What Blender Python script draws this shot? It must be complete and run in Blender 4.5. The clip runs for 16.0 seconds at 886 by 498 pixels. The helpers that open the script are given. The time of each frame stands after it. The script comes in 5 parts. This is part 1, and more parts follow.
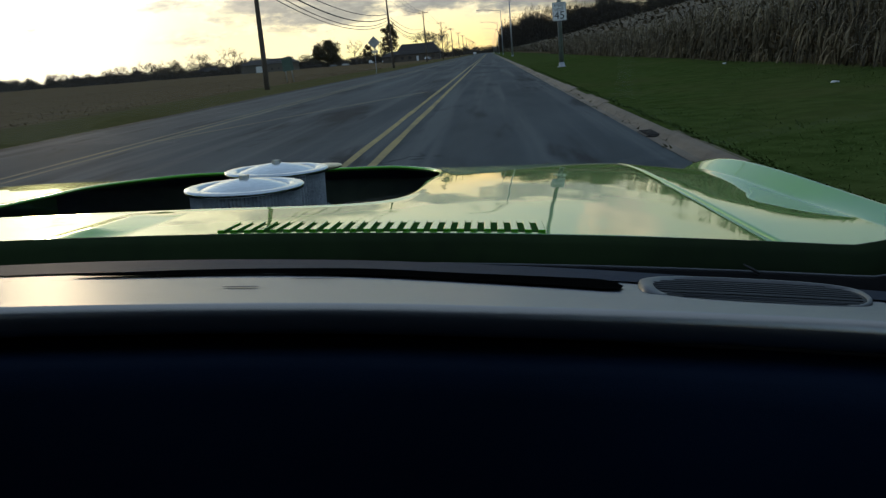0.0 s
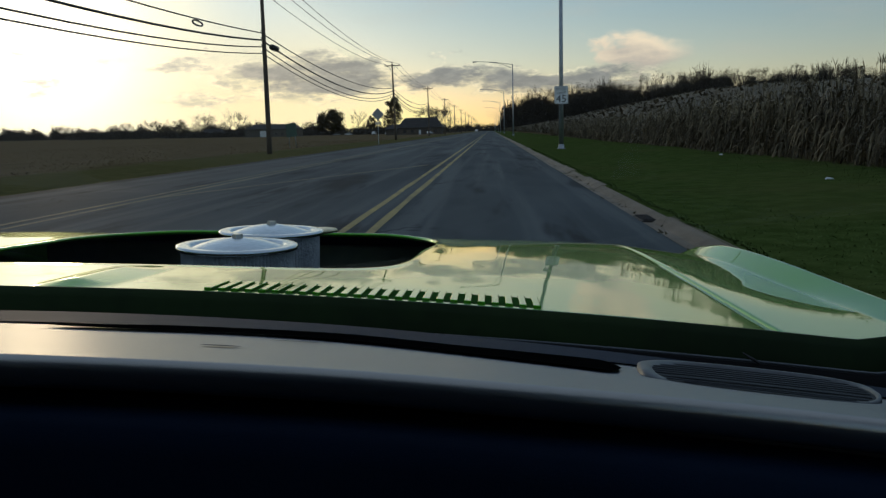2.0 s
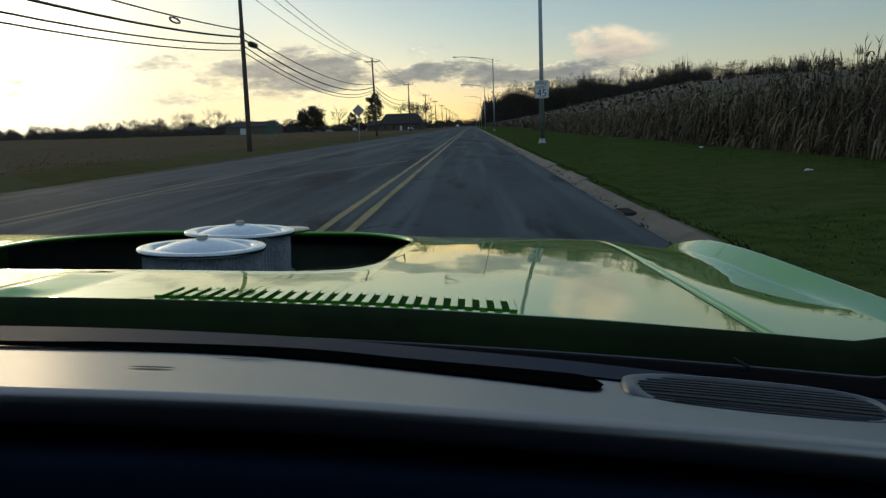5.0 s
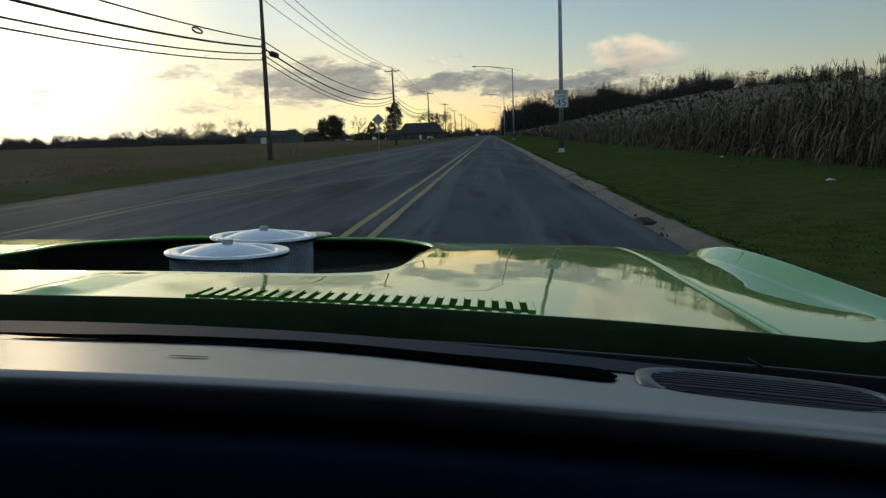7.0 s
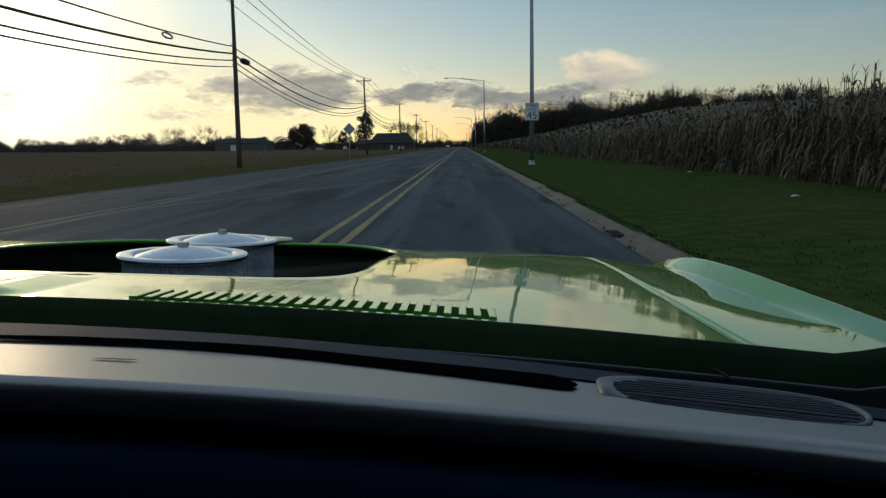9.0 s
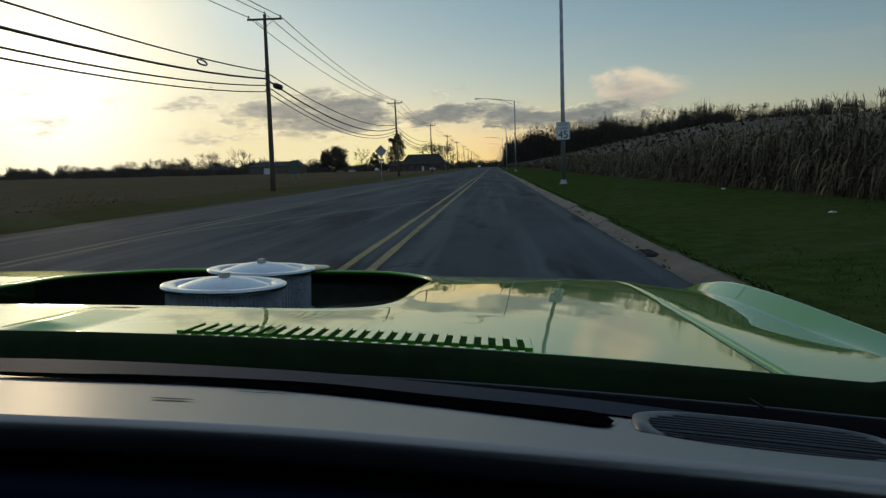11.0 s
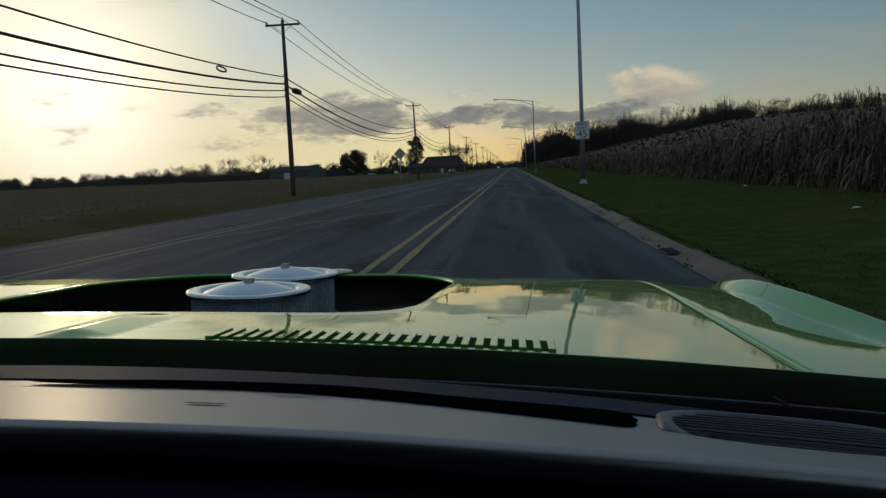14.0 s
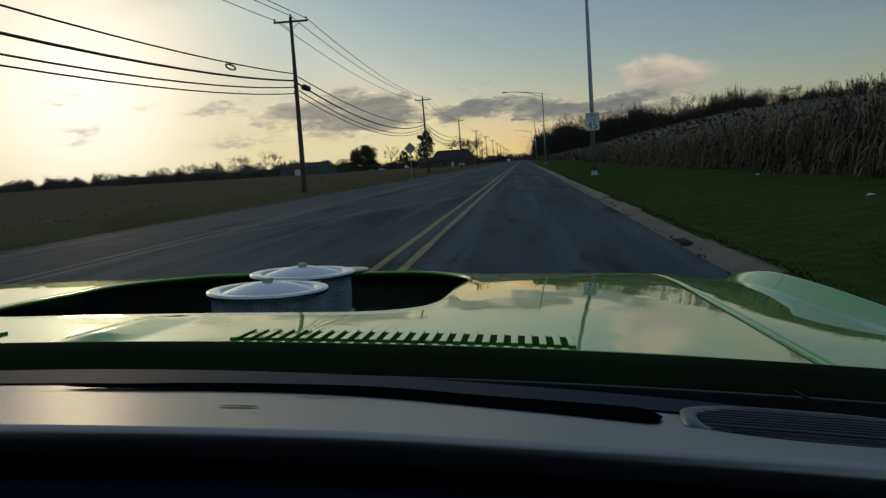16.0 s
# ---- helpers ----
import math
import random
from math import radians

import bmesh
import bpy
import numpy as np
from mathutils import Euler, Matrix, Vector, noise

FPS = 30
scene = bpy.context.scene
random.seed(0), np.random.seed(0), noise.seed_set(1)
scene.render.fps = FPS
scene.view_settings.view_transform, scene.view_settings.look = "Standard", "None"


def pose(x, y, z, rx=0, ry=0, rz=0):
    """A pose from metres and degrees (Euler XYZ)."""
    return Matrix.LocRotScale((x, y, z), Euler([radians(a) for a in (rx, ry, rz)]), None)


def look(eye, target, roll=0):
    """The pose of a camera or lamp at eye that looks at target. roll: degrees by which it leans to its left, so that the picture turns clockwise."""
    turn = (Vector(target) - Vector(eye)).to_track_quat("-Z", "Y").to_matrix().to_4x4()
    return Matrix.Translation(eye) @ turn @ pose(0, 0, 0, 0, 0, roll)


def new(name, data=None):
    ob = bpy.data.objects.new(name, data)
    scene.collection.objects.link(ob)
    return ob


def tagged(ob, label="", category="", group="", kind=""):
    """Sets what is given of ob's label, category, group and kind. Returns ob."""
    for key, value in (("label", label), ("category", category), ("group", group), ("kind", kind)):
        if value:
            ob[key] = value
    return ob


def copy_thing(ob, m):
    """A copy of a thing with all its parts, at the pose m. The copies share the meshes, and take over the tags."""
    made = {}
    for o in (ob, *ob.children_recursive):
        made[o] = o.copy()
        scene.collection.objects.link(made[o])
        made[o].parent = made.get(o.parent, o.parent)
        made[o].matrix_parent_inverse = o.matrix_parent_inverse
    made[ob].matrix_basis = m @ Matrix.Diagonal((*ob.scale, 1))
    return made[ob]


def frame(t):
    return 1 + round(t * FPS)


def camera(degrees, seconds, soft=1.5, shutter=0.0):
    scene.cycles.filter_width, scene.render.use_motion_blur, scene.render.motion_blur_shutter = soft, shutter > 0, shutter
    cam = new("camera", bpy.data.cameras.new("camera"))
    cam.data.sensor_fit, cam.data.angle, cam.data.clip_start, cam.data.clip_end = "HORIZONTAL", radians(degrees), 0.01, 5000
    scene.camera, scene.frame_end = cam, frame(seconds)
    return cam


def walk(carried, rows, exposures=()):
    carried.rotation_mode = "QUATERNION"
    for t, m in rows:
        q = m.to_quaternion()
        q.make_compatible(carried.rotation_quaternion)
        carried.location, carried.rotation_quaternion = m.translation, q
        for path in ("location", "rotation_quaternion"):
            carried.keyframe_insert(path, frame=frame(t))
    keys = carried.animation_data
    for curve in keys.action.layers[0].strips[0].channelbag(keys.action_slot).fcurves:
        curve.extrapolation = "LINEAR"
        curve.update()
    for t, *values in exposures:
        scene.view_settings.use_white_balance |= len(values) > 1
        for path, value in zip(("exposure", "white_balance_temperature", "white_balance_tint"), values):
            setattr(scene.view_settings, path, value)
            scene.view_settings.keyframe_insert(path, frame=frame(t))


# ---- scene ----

# ---------------------------------------------------------------- camera
cam = camera(55.0, 16.0, soft=1.35)
NOSE, LEAN = -0.0093, 2.0
PATH = [
    (0, (0.4784, -1.5680, 1.1923), (0.3386, 0.3774, 0.7498), -4.78),
    (0.5, (0.4573, -1.5864, 1.1822), (0.1956, 0.3694, 0.8558), -2.65),
    (1, (0.4527, -1.5408, 1.1457), (0.3047, 0.4257, 0.8125), -1.08),
    (1.5, (0.4736, -1.4830, 1.1554), (0.3962, 0.4920, 0.8498), -0.92),
    (2, (0.4759, -1.5461, 1.1848), (0.3594, 0.4314, 0.9096), -1.34),
    (2.5, (0.4689, -1.5287, 1.1601), (0.4126, 0.4486, 0.8644), -1.39),
    (3, (0.4663, -1.5171, 1.1505), (0.4454, 0.4547, 0.8164), -0.72),
    (3.5, (0.4916, -1.4596, 1.1277), (0.4451, 0.5141, 0.8077), -1.20),
    (4, (0.4887, -1.4603, 1.1586), (0.4396, 0.5152, 0.8499), -1.45),
    (6.5, (0.4858, -1.5133, 1.1871), (0.3562, 0.4651, 0.9240), -2.41),
    (7, (0.4856, -1.5085, 1.1774), (0.3656, 0.4704, 0.9135), -1.87),
    (7.5, (0.4897, -1.5001, 1.1803), (0.3779, 0.4794, 0.9178), -1.76),
    (8, (0.4918, -1.5040, 1.1825), (0.4017, 0.4788, 0.9373), -1.74),
    (8.5, (0.4913, -1.4922, 1.1716), (0.4331, 0.4918, 0.9258), -1.37),
    (9, (0.4947, -1.4735, 1.1647), (0.4466, 0.5114, 0.9242), -0.83),
    (9.5, (0.4839, -1.5105, 1.1766), (0.4297, 0.4761, 0.9521), -0.53),
    (10, (0.4903, -1.5044, 1.1816), (0.4076, 0.4842, 0.9848), -0.69),
    (12.5, (0.4919, -1.4916, 1.1797), (0.3468, 0.4941, 0.9903), -2.28),
    (13, (0.4849, -1.5065, 1.1808), (0.3446, 0.4793, 0.9889), -2.73),
    (13.5, (0.4935, -1.5016, 1.1869), (0.3238, 0.4830, 1.0065), -2.75),
    (14, (0.4901, -1.5045, 1.1837), (0.3191, 0.4795, 0.9980), -2.71),
    (14.5, (0.4855, -1.5151, 1.1889), (0.3149, 0.4676, 0.9894), -2.97),
    (15, (0.4829, -1.5147, 1.1863), (0.2973, 0.4660, 0.9810), -3.42),
    (15.5, (0.4783, -1.5249, 1.1868), (0.2815, 0.4547, 0.9809), -3.38),
    (16, (0.4827, -1.5159, 1.1911), (0.2840, 0.4643, 0.9928), -3.72),
]
walk(cam, [(t, look(eye, target, roll)) for t, eye, target, roll in PATH], [(0, 0.3), (0.5, 0.05), (1, -0.25), (1.5, -0.03), (2, -0.05), (3, 0.2), (4, 0.12), (7, 0.0), (10, -0.1), (12.5, -0.45), (16, -0.50)])

# ---------------------------------------------------------------- sky, sun
SUN_AZ, SUN_EL = radians(-28.0), radians(6.2)
SUN_DIR = Vector((math.sin(SUN_AZ) * math.cos(SUN_EL), math.cos(SUN_AZ) * math.cos(SUN_EL), math.sin(SUN_EL)))


class Nodes:
    """Short hand for building a node tree."""

    def __init__(self, tree):
        self.t = tree
        tree.nodes.clear()

    def n(self, kind, **sets):
        node = self.t.nodes.new("ShaderNode" + kind)
        for key, value in sets.items():
            if key == "op":
                node.operation = value
            elif key == "blend":
                node.blend_type = value
            elif key == "data":
                node.data_type = value
        return node

    def link(self, a, b):
        self.t.links.new(a, b)

    def put(self, socket, v):
        if hasattr(v, "is_linked"):
            self.link(v, socket)
        else:
            socket.default_value = v

    def math(self, op, a, b=0.0, c=None, clamp=False):
        m = self.n("Math", op=op)
        m.use_clamp = clamp
        self.put(m.inputs[0], a)
        self.put(m.inputs[1], b)
        if c is not None:
            self.put(m.inputs[2], c)
        return m.outputs[0]

    def mix(self, f, a, b, blend="MIX"):
        m = self.n("Mix", data="RGBA", blend=blend)
        self.put(m.inputs[0], f)
        self.put(m.inputs[6], a if hasattr(a, "is_linked") else (*a, 1))
        self.put(m.inputs[7], b if hasattr(b, "is_linked") else (*b, 1))
        return m.outputs[2]

    def noise(self, vec, scale, detail=4.0, rough=0.55, stretch=None):
        if stretch:
            mp = self.n("Mapping")
            mp.inputs["Scale"].default_value = stretch
            self.link(vec, mp.inputs["Vector"])
            vec = mp.outputs[0]
        nz = self.n("TexNoise")
        self.link(vec, nz.inputs["Vector"])
        nz.inputs["Scale"].default_value = scale
        nz.inputs["Detail"].default_value = detail
        nz.inputs["Roughness"].default_value = rough
        return nz.outputs["Fac"]

    def ramp(self, f, lo, hi):
        m = self.n("MapRange")
        m.interpolation_type = "SMOOTHSTEP"
        self.put(m.inputs[0], f)
        self.put(m.inputs[1], lo)
        self.put(m.inputs[2], hi)
        return m.outputs[0]


def make_world():
    world = bpy.data.worlds.new("sky")
    scene.world = world
    world.use_nodes = True
    k = Nodes(world.node_tree)
    sky = k.n("TexSky")
    sky.sky_type = "NISHITA"
    sky.sun_disc = False
    sky.sun_elevation, sky.sun_rotation = SUN_EL, SUN_AZ
    sky.air_density, sky.dust_density, sky.ozone_density = 1.0, 0.35, 1.6
    co = k.n("TexCoord").outputs["Generated"]
    sep = k.n("SeparateXYZ")
    k.link(co, sep.inputs[0])
    dx, dy, dz = sep.outputs
    fwd = k.math("MAXIMUM", dy, 0.05)
    u, v = k.math("DIVIDE", dx, fwd), k.math("DIVIDE", dz, fwd)
    ahead = k.ramp(dy, 0.05, 0.3)
    dot = k.n("VectorMath", op="DOT_PRODUCT")
    k.link(co, dot.inputs[0])
    dot.inputs[1].default_value = SUN_DIR
    ang = k.math("ARCCOSINE", k.math("MINIMUM", dot.outputs["Value"], 0.99999))
    # thin veil that the sun lights up, wide and narrow
    g1 = k.math("EXPONENT", k.math("MULTIPLY", k.math("POWER", k.math("DIVIDE", ang, 0.13), 2.0), -1.0))
    g2 = k.math("EXPONENT", k.math("DIVIDE", ang, -0.30))
    low = k.math("EXPONENT", k.math("MULTIPLY", k.math("ABSOLUTE", dz), -7.0))
    low = k.math("MULTIPLY", low, k.math("ADD", 0.35, k.math("MULTIPLY", k.math("EXPONENT", k.math("DIVIDE", ang, -0.5)), 0.95)))
    # overhead sky, out of view, brightened to light the ground and dash
    high = k.ramp(dz, 0.24, 0.60)
    base = k.n("Mix", data="RGBA", blend="MULTIPLY")
    k.put(base.inputs[0], 1.0)
    k.link(sky.outputs[0], base.inputs[6])
    # hazier and less yellow towards the horizon
    k.link(k.mix(k.ramp(dz, 0.0, 0.22), (0.104, 0.100, 0.122), SKY_GAIN), base.inputs[7])
    col = base.outputs[2]
    glow = k.mix(k.math("MULTIPLY", g2, VEIL[0]), (0, 0, 0), (1.0, 0.95, 0.82))
    col = k.mix(1.0, col, glow, "ADD")
    col = k.mix(1.0, col, k.mix(k.math("MULTIPLY", g1, VEIL[1]), (0, 0, 0), (1.0, 0.92, 0.72)), "ADD")
    col = k.mix(1.0, col, k.mix(k.math("MULTIPLY", low, VEIL[2]), (0, 0, 0), (0.95, 0.87, 0.80)), "ADD")
    col = k.mix(1.0, col, k.mix(high, (0, 0, 0), HIGH_FILL), "ADD")
    # thin cloud evens out the glare round the sun
    cap = k.n("VectorMath", op="MINIMUM")
    k.link(col, cap.inputs[0])
    far_cap = k.mix(k.ramp(dz, 0.03, 0.17), (1.14, 0.97, 0.58), (0.76, 0.85, 0.83))
    k.link(k.mix(k.ramp(ang, 0.05, 0.24), (1.34, 1.18, 0.80), far_cap), cap.inputs[1])
    col = cap.outputs[0]
    g3 = k.math("EXPONENT", k.math("MULTIPLY", k.math("POWER", k.math("DIVIDE", ang, 0.095), 2.0), -1.0))
    col = k.mix(1.0, col, k.mix(g3, (0, 0, 0), (0.55, 0.55, 0.66)), "ADD")
    # cloud bank: soft layers, warped by noise
    warp = k.math("SUBTRACT", k.noise(co, 9.0, 5.0, 0.6, (1, 1, 2.6)), 0.5)
    warp2 = k.math("SUBTRACT", k.noise(co, 34.0, 4.0, 0.6, (1, 1, 2.2)), 0.5)
    wv = k.math("ADD", v, k.math("ADD", k.math("MULTIPLY", warp, 0.075), k.math("MULTIPLY", warp2, 0.02)))
    wu = k.math("ADD", u, k.math("MULTIPLY", warp2, 0.09))
    total = None
    for cu, cv, su, sv, amount in CLOUDS:
        a = k.math("POWER", k.math("DIVIDE", k.math("SUBTRACT", wu, cu), su), 2.0)
        b = k.math("POWER", k.math("DIVIDE", k.math("SUBTRACT", wv, cv), sv), 2.0)
        e = k.math("MULTIPLY", k.math("EXPONENT", k.math("MULTIPLY", k.math("ADD", a, b), -1.0)), amount)
        total = e if total is None else k.math("MAXIMUM", total, e)
    patchy = k.ramp(k.noise(co, 16.0, 6.0, 0.65, (1, 1, 3.4)), 0.33, 0.62)
    total = k.math("MULTIPLY", k.ramp(k.math("MULTIPLY", total, k.math("ADD", k.math("MULTIPLY", patchy, 0.55), 0.45)), 0.10, 0.62), ahead, clamp=True)
    wide = k.math("MULTIPLY", k.ramp(k.noise(co, 5.0, 6.0, 0.6, (1, 1, 5.0)), 0.52, 0.8), k.ramp(dz, 0.02, 0.08))
    col = k.mix(k.math("MULTIPLY", wide, 0.2), col, (0.60, 0.52, 0.43))
    dark = k.mix(k.ramp(ang, 0.06, 0.42), (0.54, 0.49, 0.43), (0.225, 0.242, 0.258))
    grain = k.noise(co, 48.0, 5.0, 0.65, (1, 1, 2.6))
    dark = k.mix(k.ramp(grain, 0.35, 0.65), k.mix(1.0, dark, (0.82, 0.83, 0.86), "MULTIPLY"), k.mix(1.0, dark, (1.22, 1.18, 1.12), "MULTIPLY"))
    rim = k.math("MULTIPLY", k.ramp(total, 0.03, 0.25), k.math("SUBTRACT", 1.0, k.ramp(total, 0.25, 0.60)))
    col = k.mix(1.0, col, k.mix(k.math("MULTIPLY", rim, k.ramp(grain, 0.40, 0.60)), (0, 0, 0), (0.26, 0.21, 0.14)), "ADD")
    col = k.mix(k.math("MULTIPLY", total, 0.85, clamp=True), col, dark)
    # one lit heap of cloud
    a = k.math("POWER", k.math("DIVIDE", k.math("SUBTRACT", wu, 0.172), 0.060), 2.0)
    b = k.math("POWER", k.math("DIVIDE", k.math("SUBTRACT", wv, 0.084), 0.026), 2.0)
    heap = k.math("EXPONENT", k.math("MULTIPLY", k.math("ADD", a, b), -1.0))
    heap = k.math("MULTIPLY", k.ramp(k.math("ADD", heap, k.math("MULTIPLY", warp2, 0.9)), 0.3, 0.85), ahead)
    shade = k.mix(k.ramp(wv, 0.062, 0.10), (0.46, 0.41, 0.38), (1.0, 0.82, 0.60))
    col = k.mix(k.math("MULTIPLY", heap, 0.85), col, shade)
    bg = k.n("Background")
    k.link(col, bg.inputs[0])
    bg.inputs[1].default_value = 1.0
    out = k.n("OutputWorld")
    k.link(bg.outputs[0], out.inputs[0])


SKY_GAIN = (0.084, 0.100, 0.117)
HIGH_FILL = (0.175, 0.205, 0.24)
VEIL = (0.13, 0.50, 0.16)
# azimuth, height, half width, half height, weight
CLOUDS = [(-0.205, 0.066, 0.11, 0.025, 1.0), (-0.06, 0.064, 0.07, 0.015, 0.9), (0.07, 0.058, 0.11, 0.017, 1.0),
          (-0.36, 0.085, 0.06, 0.014, 0.6), (-0.29, 0.040, 0.12, 0.010, 0.5), (-0.55, 0.115, 0.05, 0.014, 0.5),
          (-0.54, 0.070, 0.05, 0.010, 0.6), (-0.44, 0.095, 0.04, 0.009, 0.4), (0.19, 0.045, 0.06, 0.010, 0.5)]
make_world()
sun = new("sun", bpy.data.lights.new("sun", "SUN"))
sun.data.energy, sun.data.angle, sun.data.color = 0.12, radians(4.0), (1.0, 0.78, 0.50)
sun.matrix_world = look(tuple(SUN_DIR * 900), (0, 0, 0))


# ---------------------------------------------------------------- materials
def surface(name, a, b, rough=0.6, metal=0.0, scale=3.0, fine=40.0, bump=0.0, bump_scale=None, coat=0.0, spec=0.5,
            stretch=None, rough_var=0.08, per_object=0.0, per_island=0.0, sheen=0.0):
    """A two-scale procedural surface between the colours a and b."""
    m = bpy.data.materials.new(name)
    m.use_nodes = True
    k = Nodes(m.node_tree)
    co = k.n("TexCoord").outputs["Object"]
    n1, n2 = k.noise(co, scale, 5.0, 0.6, stretch), k.noise(co, fine, 3.0, 0.6, stretch)
    f = k.ramp(k.math("ADD", k.math("MULTIPLY", n1, 0.65), k.math("MULTIPLY", n2, 0.35)), 0.32, 0.68)
    col = k.mix(f, a, b)
    if per_object:
        r = k.n("ObjectInfo").outputs["Random"]
        g = k.math("ADD", k.math("MULTIPLY", r, per_object), 1.0 - per_object / 2)
        hv = k.n("HueSaturation")
        k.link(g, hv.inputs["Value"])
        k.link(col, hv.inputs["Color"])
        col = hv.outputs[0]
    if per_island:
        r = k.n("NewGeometry").outputs["Random Per Island"]
        g = k.math("ADD", k.math("MULTIPLY", r, per_island), 1.0 - per_island / 2)
        hv = k.n("HueSaturation")
        k.link(g, hv.inputs["Value"])
        k.link(col, hv.inputs["Color"])
        col = hv.outputs[0]
    p = k.n("BsdfPrincipled")
    k.link(col, p.inputs["Base Color"])
    k.link(k.math("ADD", rough - rough_var / 2, k.math("MULTIPLY", n1, rough_var)), p.inputs["Roughness"])
    p.inputs["Metallic"].default_value = metal
    p.inputs["Specular IOR Level"].default_value = spec
    p.inputs["Coat Weight"].default_value = coat
    p.inputs["Coat Roughness"].default_value = 0.015
    p.inputs["Coat IOR"].default_value = 1.5
    p.inputs["Sheen Weight"].default_value = sheen
    if bump:
        bn = k.n("Bump")
        bn.inputs["Strength"].default_value = min(1.0, bump)
        bn.inputs["Distance"].default_value = 0.01
        k.link(k.noise(co, bump_scale or fine, 4.0, 0.6, stretch), bn.inputs["Height"])
        k.link(bn.outputs[0], p.inputs["Normal"])
    out = k.n("OutputMaterial")
    k.link(p.outputs[0], out.inputs[0])
    return m


def asphalt():
    m = bpy.data.materials.new("asphalt")
    m.use_nodes = True
    k = Nodes(m.node_tree)
    co = k.n("TexCoord").outputs["Object"]
    sep = k.n("SeparateXYZ")
    k.link(co, sep.inputs[0])
    x = sep.outputs[0]
    grain = k.noise(co, 45.0, 3.0, 0.7)
    blotch = k.noise(co, 0.35, 5.0, 0.6, (1, 0.25, 1))
    streak = k.noise(co, 1.6, 4.0, 0.55, (1, 0.02, 1))
    col = k.mix(k.ramp(blotch, 0.3, 0.7), (0.038, 0.049, 0.055), (0.078, 0.094, 0.100))
    col = k.mix(k.math("MULTIPLY", k.ramp(streak, 0.46, 0.64), 0.75), col, (0.112, 0.128, 0.131))
    smear = k.noise(co, 0.8, 5.0, 0.65, (1, 0.12, 1))
    col = k.mix(k.math("MULTIPLY", k.ramp(smear, 0.53, 0.64), 0.8), col, (0.018, 0.019, 0.022))
    scuff = k.noise(co, 2.6, 5.0, 0.7, (1, 0.3, 1))
    col = k.mix(k.math("MULTIPLY", k.ramp(scuff, 0.62, 0.75), 0.4), col, (0.13, 0.13, 0.135))
    # older, paler paving beyond the turn lane
    col = k.mix(k.math("MULTIPLY", k.ramp(k.math("MULTIPLY", x, -1.0), 5.6, 7.2), 0.30), col, (0.095, 0.094, 0.092))
    col = k.mix(k.math("MULTIPLY", k.ramp(k.math("ADD", k.math("MULTIPLY", x, -1.0), k.math("MULTIPLY", smear, 0.8)), 9.7, 10.1), 0.8), col, (0.028, 0.026, 0.024))
    col = k.mix(k.math("MULTIPLY", k.ramp(grain, 0.45, 0.8), 0.3), col, (0.15, 0.15, 0.15))
    # sealed cracks and dark patches
    vor = k.n("TexVoronoi")
    vor.feature = "DISTANCE_TO_EDGE"
    mp = k.n("Mapping")
    mp.inputs["Scale"].default_value = (0.28, 0.10, 1)
    nz = k.n("TexNoise")
    nz.inputs["Scale"].default_value = 1.2
    k.link(co, nz.inputs["Vector"])
    add = k.n("VectorMath", op="ADD")
    k.link(co, add.inputs[0])
    k.link(nz.outputs["Color"], add.inputs[1])
    k.link(add.outputs[0], mp.inputs["Vector"])
    k.link(mp.outputs[0], vor.inputs["Vector"])
    vor.inputs["Scale"].default_value = 1.0
    crack = k.math("SUBTRACT", 1.0, k.ramp(vor.outputs["Distance"], 0.004, 0.012))
    crack = k.math("MULTIPLY", crack, k.ramp(k.noise(co, 0.22, 3.0), 0.45, 0.6))
    col = k.mix(k.math("MULTIPLY", crack, 0.75), col, (0.016, 0.016, 0.017))
    p = k.n("BsdfPrincipled")
    k.link(col, p.inputs["Base Color"])
    k.link(k.math("ADD", 0.62, k.math("MULTIPLY", grain, 0.25)), p.inputs["Roughness"])
    p.inputs["Specular IOR Level"].default_value = 0.05
    bn = k.n("Bump")
    bn.inputs["Strength"].default_value = 0.5
    bn.inputs["Distance"].default_value = 0.006
    k.link(grain, bn.inputs["Height"])
    k.link(bn.outputs[0], p.inputs["Normal"])
    k.link(p.outputs[0], k.n("OutputMaterial").inputs[0])
    return m


